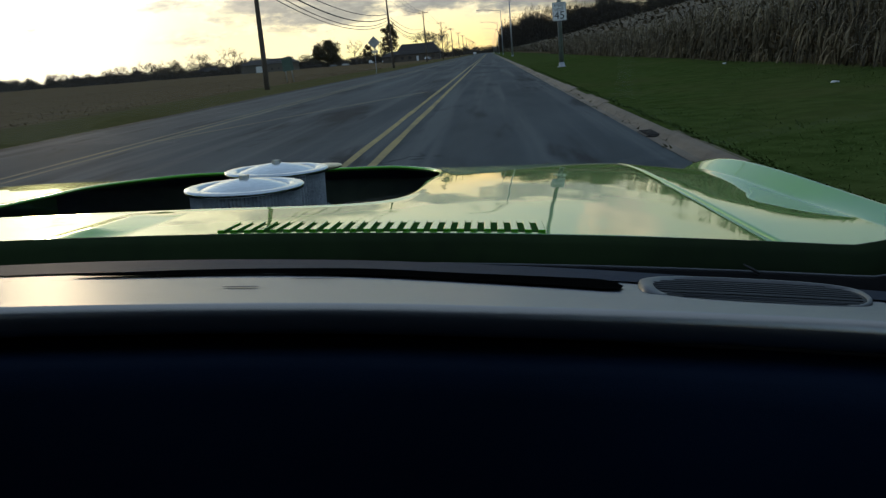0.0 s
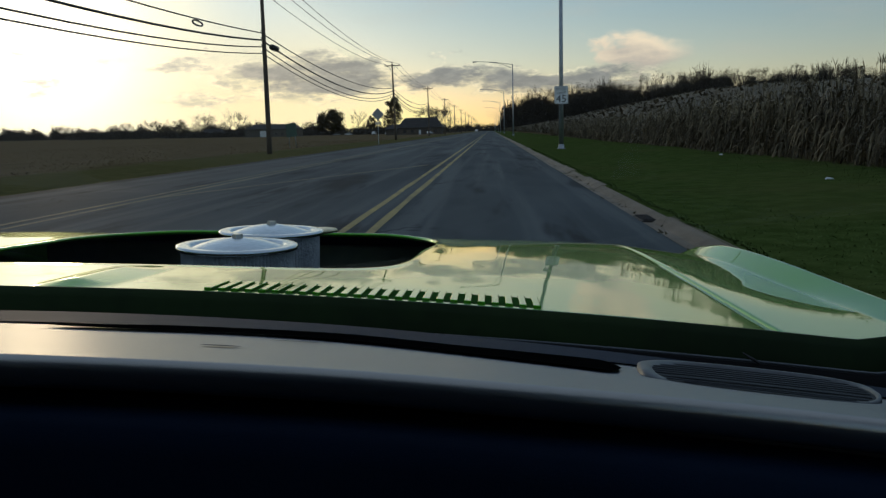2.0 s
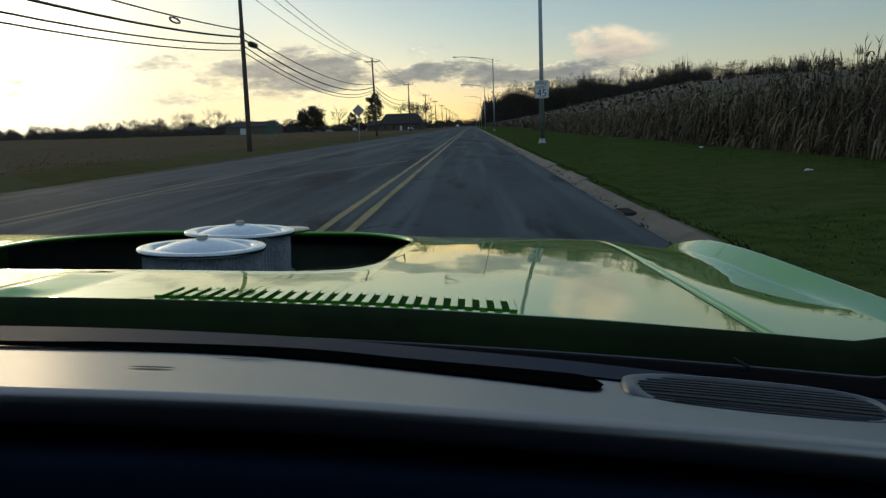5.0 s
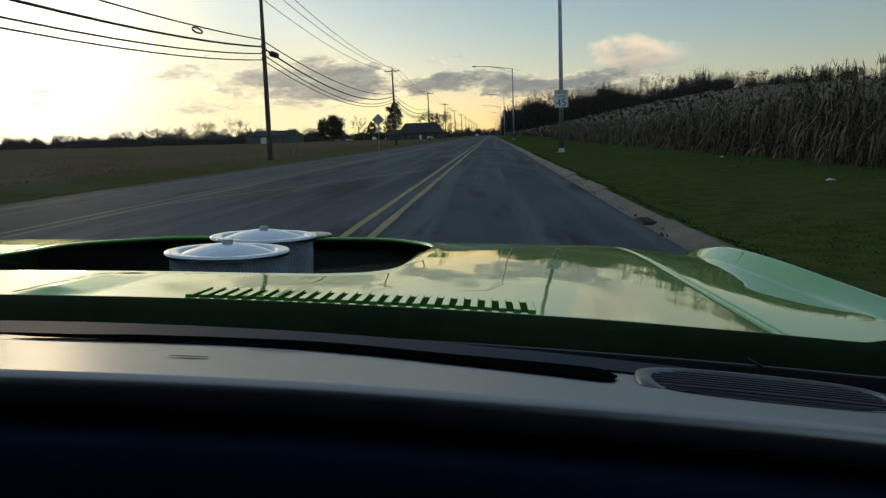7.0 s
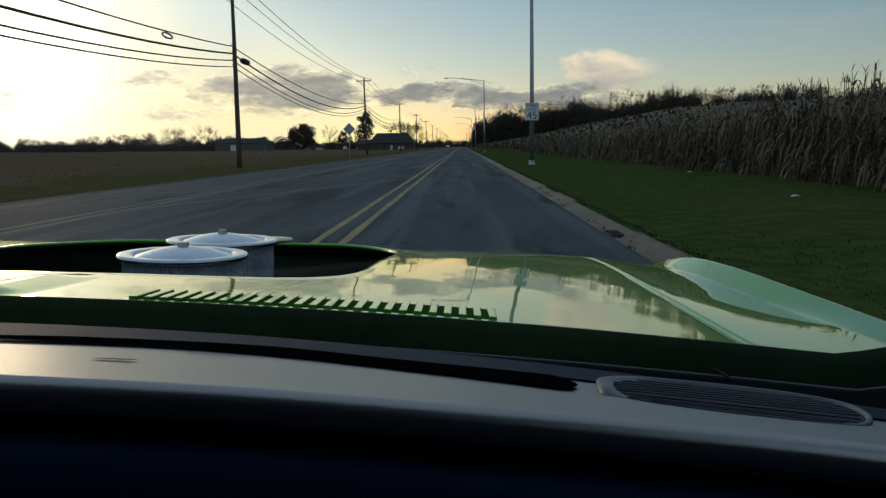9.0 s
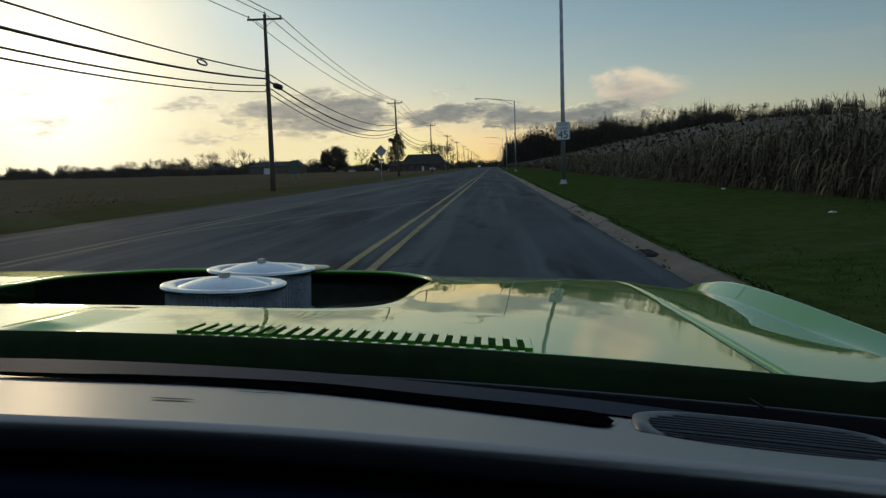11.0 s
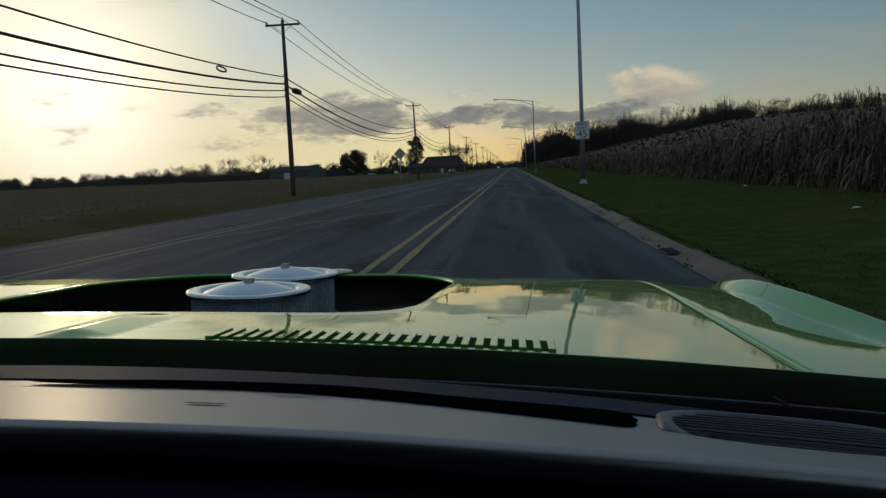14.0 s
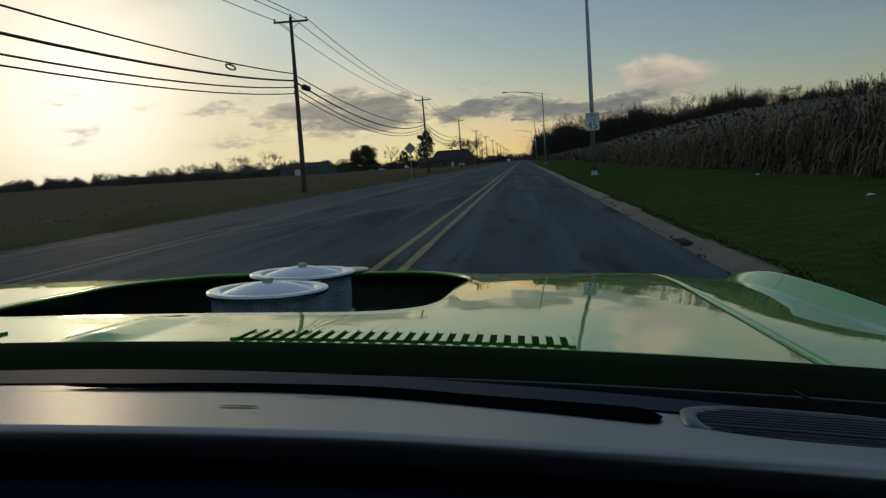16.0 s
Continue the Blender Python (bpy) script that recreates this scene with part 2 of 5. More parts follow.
def land():
    """Ground: mown grass along the road, dry stubble in the fields."""
    m = bpy.data.materials.new("land")
    m.use_nodes = True
    k = Nodes(m.node_tree)
    co = k.n("TexCoord").outputs["Object"]
    sep = k.n("SeparateXYZ")
    k.link(co, sep.inputs[0])
    x = sep.outputs[0]
    n1, n2, n3 = k.noise(co, 0.25, 5.0), k.noise(co, 3.0, 4.0), k.noise(co, 30.0, 3.0)
    grass = k.mix(k.ramp(n2, 0.3, 0.7), (0.037, 0.061, 0.014), (0.072, 0.101, 0.028))
    grass = k.mix(k.math("MULTIPLY", k.ramp(n3, 0.4, 0.8), 0.5), grass, (0.075, 0.10, 0.028))
    grass = k.mix(k.math("MULTIPLY", k.ramp(n1, 0.42, 0.70), 0.55), grass, (0.082, 0.086, 0.030))
    verge = k.mix(k.ramp(n2, 0.3, 0.7), (0.080, 0.078, 0.030), (0.142, 0.122, 0.052))
    stub = k.mix(k.ramp(k.noise(co, 1.5, 4.0, 0.6, (1, 0.08, 1)), 0.3, 0.7), (0.112, 0.080, 0.045), (0.185, 0.135, 0.080))
    stub = k.mix(k.math("MULTIPLY", k.ramp(n1, 0.4, 0.7), 0.4), stub, (0.16, 0.13, 0.060))
    jit = k.math("MULTIPLY", k.math("SUBTRACT", n1, 0.5), 3.0)
    xj = k.math("ADD", x, jit)
    right = k.ramp(x, -4.0, 0.0)
    left = k.mix(k.ramp(k.math("MULTIPLY", xj, -1.0), 17.6, 20.4), verge, stub)
    rcol = k.mix(k.ramp(xj, 8.6, 9.8), grass, stub)
    col = k.mix(right, left, rcol)
    p = k.n("BsdfPrincipled")
    k.link(col, p.inputs["Base Color"])
    p.inputs["Roughness"].default_value = 0.9
    p.inputs["Specular IOR Level"].default_value = 0.0
    bn = k.n("Bump")
    bn.inputs["Strength"].default_value = 0.5
    bn.inputs["Distance"].default_value = 0.03
    k.link(k.math("ADD", n2, k.math("MULTIPLY", n3, 0.7)), bn.inputs["Height"])
    k.link(bn.outputs[0], p.inputs["Normal"])
    k.link(p.outputs[0], k.n("OutputMaterial").inputs[0])
    return m


def paint(name, col, metal=0.0, tint=None):
    """Glossy car lacquer over a faint flake."""
    m = surface(name, [c * 0.85 for c in col], col, rough=0.34, metal=metal, scale=2.0, fine=900.0, coat=1.0, spec=0.5, rough_var=0.03)
    if tint:
        for node in m.node_tree.nodes:
            if node.type == "BSDF_PRINCIPLED":
                node.inputs["Specular Tint"].default_value = (*tint, 1)
    return m


M = dict(
    asphalt=asphalt(), land=land(),
    yellow=surface("worn_yellow_paint", (0.17, 0.135, 0.045), (0.42, 0.31, 0.08), 0.7, scale=0.9, fine=11, bump=0.3),
    yellow_old=surface("faded_yellow_paint", (0.085, 0.08, 0.058), (0.22, 0.175, 0.075), 0.7, scale=0.7, fine=9, bump=0.3),
    concrete=surface("old_concrete", (0.125, 0.096, 0.066), (0.26, 0.205, 0.145), 0.85, scale=0.8, fine=22, bump=0.5, per_object=0.3),
    iron=surface("cast_iron", (0.02, 0.018, 0.016), (0.05, 0.042, 0.036), 0.7, metal=0.4, scale=6, fine=60, bump=0.4),
    pole_wood=surface("weathered_pole_wood", (0.055, 0.042, 0.032), (0.13, 0.10, 0.075), 0.85, scale=2, fine=18, bump=0.6, stretch=(6, 6, 0.35)),
    galv=surface("galvanised_steel", (0.27, 0.29, 0.31), (0.42, 0.44, 0.46), 0.45, metal=0.75, scale=4, fine=30),
    sign_back=surface("bare_sign_aluminium", (0.33, 0.34, 0.35), (0.46, 0.47, 0.48), 0.5, metal=0.6, scale=5, fine=60),
    sign_white=surface("reflective_white_sheet", (0.72, 0.74, 0.76), (0.82, 0.83, 0.84), 0.45, scale=5, fine=80),
    sign_green=surface("dull_green_sign_sheet", (0.045, 0.085, 0.065), (0.075, 0.125, 0.095), 0.6, scale=2, fine=20),
    sign_black=surface("black_sign_print", (0.012, 0.012, 0.014), (0.022, 0.022, 0.024), 0.5),
    cable=surface("black_cable_sheath", (0.012, 0.012, 0.012), (0.03, 0.03, 0.03), 0.6),
    porcelain=surface("brown_porcelain", (0.10, 0.06, 0.04), (0.16, 0.10, 0.07), 0.25),
    corn=surface("dry_corn", (0.040, 0.032, 0.019), (0.245, 0.196, 0.122), 0.85, scale=0.8, fine=9, spec=0.2, per_island=1.1),
    # the same corn further off, distance haze put into a paler colour
    corn_tops=surface("hazy_far_corn", (0.10, 0.082, 0.056), (0.205, 0.168, 0.116), 0.9, scale=0.15, fine=1.2, spec=0.1, per_island=0.4),
    grass=surface("grass_blades", (0.060, 0.095, 0.022), (0.095, 0.135, 0.036), 0.85, scale=0.5, fine=5, spec=0.05, per_island=0.3),
    drygrass=surface("dry_grass_blades", (0.15, 0.110, 0.062), (0.24, 0.178, 0.102), 0.9, scale=0.5, fine=5, spec=0.0, per_island=0.35),
    bark=surface("bark", (0.026, 0.021, 0.016), (0.055, 0.044, 0.034), 0.9, scale=3, fine=20, bump=0.8),
    leaf=surface("autumn_leaves", (0.035, 0.030, 0.014), (0.075, 0.058, 0.024), 0.8, scale=0.3, fine=3, spec=0.2, per_island=0.6),
    leaf_dark=surface("dark_woodland_leaves", (0.034, 0.029, 0.022), (0.080, 0.068, 0.052), 0.85, scale=0.1, fine=1.5, spec=0.15, per_island=0.6),
    siding=surface("brown_metal_siding", (0.075, 0.066, 0.052), (0.115, 0.100, 0.080), 0.6, scale=0.6, fine=5, stretch=(1, 1, 0.1)),
    barn_door=surface("pale_barn_door", (0.55, 0.56, 0.56), (0.68, 0.69, 0.68), 0.55, scale=1, fine=10),
    roofing=surface("dark_shingle", (0.022, 0.019, 0.017), (0.045, 0.039, 0.034), 0.85, scale=1, fine=8, bump=0.4),
    house_wall=surface("brown_house_wall", (0.060, 0.048, 0.038), (0.10, 0.080, 0.062), 0.8, scale=1, fine=8),
    window=surface("window_glass", (0.03, 0.035, 0.04), (0.05, 0.055, 0.06), 0.06),
    vehicle_white=paint("white_vehicle_paint", (0.62, 0.62, 0.62)),
    vehicle_grey=paint("grey_vehicle_paint", (0.16, 0.17, 0.18)),
    tyre=surface("tyre_rubber", (0.012, 0.012, 0.012), (0.028, 0.028, 0.028), 0.8, fine=60, bump=0.3),
    green=paint("green_lacquer", (0.065, 0.340, 0.005), 0.9, (1.0, 0.96, 0.66)),
    # body green darkened by colour for the shade on cowl and fender edge
    green_shaded=surface("shaded_green_lacquer", (0.010, 0.020, 0.006), (0.018, 0.036, 0.010), 0.5, scale=4, fine=50, spec=0.10),
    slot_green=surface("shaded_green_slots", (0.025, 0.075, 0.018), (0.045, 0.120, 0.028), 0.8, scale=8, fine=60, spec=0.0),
    bay=surface("olive_engine_bay", (0.045, 0.055, 0.030), (0.090, 0.100, 0.055), 0.7, scale=6, fine=40, bump=0.4),
    rubber=surface("black_rubber_seal", (0.003, 0.003, 0.004), (0.007, 0.007, 0.008), 0.7, fine=50, bump=0.2, spec=0.12),
    alu=surface("brushed_aluminium", (0.54, 0.60, 0.63), (0.70, 0.75, 0.78), 0.24, metal=1.0, scale=8, fine=120, rough_var=0.10),
    gauze=surface("pleated_filter_gauze", (0.30, 0.32, 0.34), (0.55, 0.58, 0.60), 0.55, metal=0.2, scale=30, fine=220, bump=0.8, bump_scale=160),
    steel=surface("zinc_steel", (0.35, 0.34, 0.31), (0.5, 0.49, 0.45), 0.35, metal=0.9, fine=60),
    brass=surface("pale_brass", (0.55, 0.47, 0.28), (0.70, 0.62, 0.42), 0.3, metal=0.8, fine=60),
    # black that paints the dark inside slot and gap
    recess_shade=surface("black_recess_shade", (0.002, 0.002, 0.002), (0.004, 0.004, 0.004), 0.9, spec=0.0),
    vinyl=surface("dark_blue_dash_vinyl", (0.007, 0.017, 0.044), (0.011, 0.025, 0.060), 0.36, scale=3, fine=500, bump=0.07, bump_scale=700, spec=1.0, rough_var=0.08),
    # the pad's blue vinyl again, cabin shade put into a darker colour
    vinyl_shaded=surface("shaded_dash_vinyl", (0.004, 0.012, 0.030), (0.006, 0.017, 0.042), 0.5, scale=3, fine=500, bump=0.15, bump_scale=700, spec=0.06),
    panel=surface("satin_navy_panel", (0.005, 0.012, 0.030), (0.008, 0.019, 0.045), 0.6, scale=5, fine=120, bump=0.05, spec=0.05),
    bezel=surface("satin_grille_bezel", (0.05, 0.055, 0.065), (0.09, 0.10, 0.11), 0.4, scale=6, fine=90),
    grille_bar=surface("dark_grille_bars", (0.018, 0.024, 0.032), (0.030, 0.038, 0.048), 0.45, scale=6, fine=90),
    grille=surface("black_grille_plastic", (0.006, 0.009, 0.011), (0.012, 0.017, 0.020), 0.7, scale=6, fine=90),
    trim=surface("dark_cabin_trim", (0.010, 0.010, 0.012), (0.020, 0.020, 0.022), 0.7, fine=80, bump=0.2),
    headliner=surface("dark_headliner", (0.018, 0.018, 0.020), (0.030, 0.030, 0.032), 0.9, fine=120, bump=0.2),
)


for node in M["vinyl"].node_tree.nodes:
    if node.type == "BSDF_PRINCIPLED":
        node.inputs["IOR"].default_value = 2.5
        node.inputs["Specular Tint"].default_value = (1.0, 0.97, 0.90, 1)

# ---------------------------------------------------------------- mesh helpers
def mesh_of(name, verts, faces, smooth=False):
    me = bpy.data.meshes.new(name)
    me.from_pydata([tuple(v) for v in verts], [], faces)
    me.update()
    if smooth:
        me.polygons.foreach_set("use_smooth", [True] * len(me.polygons))
    return me


def part(name, src, material, parent=None, label="", smooth=None):
    """Links a bmesh or a mesh as one object under a thing or a part."""
    if isinstance(src, bmesh.types.BMesh):
        me = bpy.data.meshes.new(name)
        bmesh.ops.recalc_face_normals(src, faces=src.faces)
        src.to_mesh(me)
        src.free()
    else:
        me = src
    if smooth:
        me.polygons.foreach_set("use_smooth", [True] * len(me.polygons))
    if not me.materials:
        me.materials.append(material)
    ob = new(name, me)
    if parent is not None:
        ob.parent = parent
    if label:
        tagged(ob, label=label)
    return ob


def box(bm, x0, x1, y0, y1, z0, z1, bevel=0.0, seg=2):
    made = bmesh.ops.create_cube(bm, size=1.0, matrix=Matrix.LocRotScale(((x0 + x1) / 2, (y0 + y1) / 2, (z0 + z1) / 2), None, (x1 - x0, y1 - y0, z1 - z0)))
    if bevel:
        edges = list({e for v in made["verts"] for e in v.link_edges})
        bmesh.ops.bevel(bm, geom=edges, offset=bevel, segments=seg, affect="EDGES", profile=0.5)
    return bm


def boxed(*a, **kw):
    return box(bmesh.new(), *a, **kw)


def lathe(profile, n=48, centre=(0, 0, 0), closed=False):
    """Turns (r, z) pairs about the z axis through centre."""
    cx, cy, cz = centre
    verts, faces, m = [], [], len(profile)
    for i in range(n):
        a = 2 * math.pi * i / n
        for r, z in profile:
            verts.append((cx + r * math.cos(a), cy + r * math.sin(a), cz + z))
    for i in range(n):
        j = (i + 1) % n
        for q in range(m - 1):
            faces.append((i * m + q, j * m + q, j * m + q + 1, i * m + q + 1))
    return verts, faces


def lathe_mesh(name, profile, n=48, centre=(0, 0, 0)):
    v, f = lathe(profile, n, centre)
    return mesh_of(name, v, f, True)


def tube(path, radii, n=8, caps=True):
    """A tube along points; radii is one number or one a point."""
    pts = [Vector(p) for p in path]
    if not hasattr(radii, "__len__"):
        radii = [radii] * len(pts)
    verts, faces = [], []
    for i, p in enumerate(pts):
        d = (pts[min(i + 1, len(pts) - 1)] - pts[max(i - 1, 0)]).normalized()
        a = d.cross(Vector((0, 0, 1)) if abs(d.z) < 0.9 else Vector((1, 0, 0))).normalized()
        b = d.cross(a)
        for j in range(n):
            t = 2 * math.pi * j / n
            verts.append(p + radii[i] * (math.cos(t) * a + math.sin(t) * b))
    for i in range(len(pts) - 1):
        for j in range(n):
            q = (j + 1) % n
            faces.append((i * n + j, i * n + q, (i + 1) * n + q, (i + 1) * n + j))
    if caps:
        faces.append(tuple(range(n - 1, -1, -1)))
        faces.append(tuple((len(pts) - 1) * n + j for j in range(n)))
    return verts, faces


def tube_mesh(name, path, radii, n=8):
    v, f = tube(path, radii, n)
    return mesh_of(name, v, f, n > 5)


def thing(name, label, category, at=(0, 0, 0), group="", kind=""):
    ob = new(name)
    ob.location = at
    ob.empty_display_size = 0.2
    return tagged(ob, label, category, group, kind)


def smooth(a, b, x):
    t = min(1.0, max(0.0, (x - a) / (b - a)))
    return t * t * (3 - 2 * t)


# ---------------------------------------------------------------- ground
ROAD_L, ROAD_R, CURB_R = -10.2, 2.36, 2.76


def ground_z(x, y):
    """Height of the land beside the road."""
    if x > 2.3:
        z = 0.06 + 0.14 * smooth(3, 9, x)
        z += 12.5 * smooth(9, 170, x) * smooth(70, 470, y)
        z += 4.3 * smooth(10, 40, x) * smooth(30, 150, y) * (1 - 0.55 * smooth(220, 460, y))
        z += 1.5 * smooth(9, 45, x) * smooth(-60, 60, y) * (1 - smooth(60, 300, y))
    elif x < ROAD_L:
        z = -0.07 - 0.16 * smooth(10.2, 18, -x) + 0.9 * smooth(60, 400, -x) + 1.2 * smooth(400, 1800, y)
    else:
        z = -0.12
    return z


def spaced(near, far, step, growth):
    out, d = [], step
    p = near
    while p < far:
        out.append(p)
        p += d
        d *= growth
    return out + [far]


def build_ground():
    xs = sorted({-x for x in spaced(10.3, 4200, 0.8, 1.22)} | set(np.linspace(-10.2, 2.3, 6).tolist()) | {2.70} | set(spaced(3.2, 4200, 0.8, 1.20)))
    ys = sorted({-y for y in spaced(0, 900, 3, 1.35)} | set(spaced(0, 4600, 3, 1.12)))
    rng = random.Random(4)
    verts = [(x, y, ground_z(x, y) + (rng.uniform(-0.03, 0.03) if abs(x) > 11 or x > 3.5 else 0)) for y in ys for x in xs]
    n = len(xs)
    faces = [(j * n + i, j * n + i + 1, (j + 1) * n + i + 1, (j + 1) * n + i) for j in range(len(ys) - 1) for i in range(n - 1)]
    g = part("ground", mesh_of("ground", verts, faces, True), M["land"])
    tagged(g, "mown green roadside grass and dry brown field stubble", "ground", kind="structure")


build_ground()

ROAD_Y0, ROAD_Y1 = -120.0, 2600.0


def road_z(x):
    return 0.07 - 0.0020 * (x + 4.0) ** 2


def build_road():
    xs = np.linspace(ROAD_L, ROAD_R, 14).tolist()
    ys = sorted({-y for y in spaced(0, 120, 4, 1.3)} | set(spaced(0, ROAD_Y1, 4, 1.12)))
    verts = [(x, y, road_z(x)) for y in ys for x in xs]
    n = len(xs)
    faces = [(j * n + i, j * n + i + 1, (j + 1) * n + i + 1, (j + 1) * n + i) for j in range(len(ys) - 1) for i in range(n - 1)]
    r = part("road", mesh_of("road", verts, faces, True), M["asphalt"])
    tagged(r, "worn grey asphalt road with sealed cracks and streaks", "road", kind="structure")
    return r


ROAD = build_road()


def stripe(x0, x1, y0, y1, material, name="lane_marking", label="", skew=0.0):
    """A painted stripe on the road, ragged along its edges."""
    rng = random.Random(int(abs(x0 * 91 + y0 * 7)))
    n = max(2, min(160, int((y1 - y0) / 1.2)))
    verts, faces = [], []
    for i in range(n + 1):
        t = i / n
        y = y0 + (y1 - y0) * t
        dx = skew * t
        a, b = x0 + dx + rng.uniform(-0.012, 0.012), x1 + dx + rng.uniform(-0.012, 0.012)
        verts += [(a, y, road_z(a) + 0.005), (b, y, road_z(b) + 0.005)]
        if i:
            faces.append((2 * i - 2, 2 * i - 1, 2 * i + 1, 2 * i))
    return part(name, mesh_of(name, verts, faces), material, ROAD, label)


for cx in (-1.09, -5.95):
    for s in (-0.17, 0.17):
        coat = M["yellow"] if cx > -2 else M["yellow_old"]
        stripe(cx + s - 0.055, cx + s + 0.055, -60, 220, coat, label="worn yellow double line")
        stripe(cx + s - 0.055, cx + s + 0.055, 220, 1500, coat, label="worn yellow double line")
for y in (14, 52, 90, 150):
    stripe(-5.8, -5.68, y, y + 13, M["yellow_old"], label="thin yellow diagonal line", skew=4.1)


def build_curb():
    """Concrete gutter and low kerb in poured lengths with open joints."""
    base = thing("curb", "stained concrete gutter and kerb beside the grass", "kerb", kind="structure")
    prof = [(ROAD_R + dx, z) for dx, z in ((0, 0.0), (0, -0.010), (0.13, -0.016), (0.17, 0.004), (0.215, 0.030), (0.26, 0.046), (0.37, 0.056), (0.40, 0.05), (0.41, -0.05))]
    L = 3.05
    prof = prof[1:]
    verts = [(x, y, z) for y in (0.008, L - 0.008) for x, z in prof]
    n = len(prof)
    faces = [(i, i + 1, n + i + 1, n + i) for i in range(n - 1)] + [tuple(range(n - 1, -1, -1)), tuple(range(n, 2 * n))]
    me = mesh_of("kerb_stone", verts, faces)
    rng = random.Random(8)
    for i in range(-4, 90):
        ob = part("kerb_stone", me, M["concrete"], base)
        ob.location = (rng.uniform(-0.012, 0.012), i * L, rng.uniform(-0.008, 0.008))
    y0, y1 = 90 * L, 1500.0
    far = [(x, y, z) for y in (y0, y1) for x, z in prof]
    ob = part("far_kerb", mesh_of("far_kerb", far, faces), M["concrete"], base)
    tagged(ob, kind="stuff")


build_curb()


def build_drain():
    d = thing("storm_drain", "rusty iron kerb drain grate in the gutter", "drain", (2.47, 9.6, -0.005))
    d.scale = (0.5, 0.7, 0.6)
    part("frame", boxed(-0.22, 0.24, -0.50, 0.50, -0.06, 0.012, 0.008), M["iron"], d)
    for i in range(9):
        part("bar", boxed(-0.17, 0.16, -0.44 + i * 0.11 - 0.018, -0.44 + i * 0.11 + 0.018, 0.01, 0.035, 0.006), M["iron"], d)


build_drain()


# ---------------------------------------------------------------- poles and cables
POLE_X, POLE_Y, POLE_STEP, POLE_H = -15.5, 59.5, 81.0, 12.6


def utility_pole():
    p = thing("utility_pole", "tall weathered wooden utility pole with crossarm and cables", "utility pole", group="utility poles along the road")
    part("shaft", tube_mesh("shaft", [(0, 0, -0.6), (0.01, 0, 3), (0.0, 0, 8), (-0.01, 0, POLE_H)], [0.19, 0.175, 0.145, 0.11], 14), M["pole_wood"], p)
    part("crossarm", boxed(-1.25, 1.25, -0.16, -0.06, POLE_H - 0.42, POLE_H - 0.28, 0.01), M["pole_wood"], p)
    for s in (-1, 1):
        part("brace", tube_mesh("brace", [(s * 0.72, -0.09, POLE_H - 0.36), (0, -0.13, POLE_H - 0.95)], 0.022, 6), M["galv"], p)
    for x in (-1.15, 0.0, 1.15):
        z = POLE_H - 0.28 if x else POLE_H
        prof = [(0.0, 0.0), (0.03, 0.0), (0.025, 0.06), (0.075, 0.07), (0.06, 0.11), (0.035, 0.12), (0.055, 0.15), (0.045, 0.20), (0.0, 0.21)]
        part("insulator", lathe_mesh("insulator", prof, 12, (x, -0.11 if x else 0, z)), M["porcelain"], p)
    for z in (8.75, 8.25, 7.75, 7.3):
        part("cable_clamp", boxed(-0.20, -0.10, -0.05, 0.05, z - 0.05, z + 0.05, 0.012), M["galv"], p)
    return p


first_pole = utility_pole()
first_pole.location = (POLE_X, POLE_Y, -0.25)
rngp = random.Random(5)
for i in range(-2, 13):
    if i:
        copy_thing(first_pole, pose(POLE_X + rngp.uniform(-0.15, 0.15), POLE_Y + i * POLE_STEP + rngp.uniform(-2, 2), -0.25, rngp.uniform(-0.5, 0.5), rngp.uniform(-1.4, 0.6), 0))

# a pair of poles side by side, far off beyond the house
for x, y in ((-24.6, 468.0), (-21.6, 469.5)):
    copy_thing(first_pole, pose(x, y, -0.25, 0, 0.6, 0))


def cable(name, label, x, z, r, sag):
    """One cable over all the poles, sagging between them."""
    path = []
    for i in range(-2, 12):
        steps = 20 if i < 3 else 8
        for s in range(steps):
            t = s / steps
            path.append((POLE_X + x, POLE_Y + (i + t) * POLE_STEP, z - sag * 4 * t * (1 - t)))
    ob = part(name, tube_mesh(name, path, r, 5), M["cable"])
    return tagged(ob, label, "cable", group="overhead cables")


for x in (-1.15, 0.0, 1.15):
    cable("power_line", "thin bare overhead power wire between poles", x, POLE_H + (-0.42 if x else -0.17), 0.026, 1.1)
cable("telephone_cable", "thick black telephone cable slung between poles", -0.16, 7.85, 0.062, 1.7)
cable("telephone_cable", "black overhead cable with slack loop", -0.16, 8.35, 0.042, 1.3)
cable("telephone_cable", "thin black overhead telephone cable", -0.16, 7.38, 0.042, 1.9)
cable("telephone_cable", "thin black overhead telephone cable", -0.16, 6.93, 0.036, 1.8)


def slack_loop(y, z):
    pts = [(POLE_X - 0.16, y + 0.9 * math.cos(a) * (1.0 if math.cos(a) > 0 else 0.8), z - 0.14 + 0.13 * math.sin(a)) for a in np.linspace(0, 2 * math.pi, 25)]
    ob = part("cable_loop", tube_mesh("cable_loop", pts, 0.05, 6), M["cable"])
    tagged(ob, "flat black slack loop tied under the cable", "cable loop")


def splice_box(y, z):
    b = thing("splice_case", "dark grey cylindrical splice case on the cable", "splice case", (POLE_X - 0.16, y, z))
    part("case", tube_mesh("case", [(0, -0.75, 0), (0, -0.68, 0), (0, 0.68, 0), (0, 0.75, 0)], [0.12, 0.22, 0.22, 0.12], 14), M["cable"], b)
    for s in (-0.35, 0.35):
        part("hanger", boxed(-0.015, 0.015, s - 0.03, s + 0.03, 0.10, 0.24), M["galv"], b)


slack_loop(46.0, 7.55)
splice_box(63.0, 7.62)


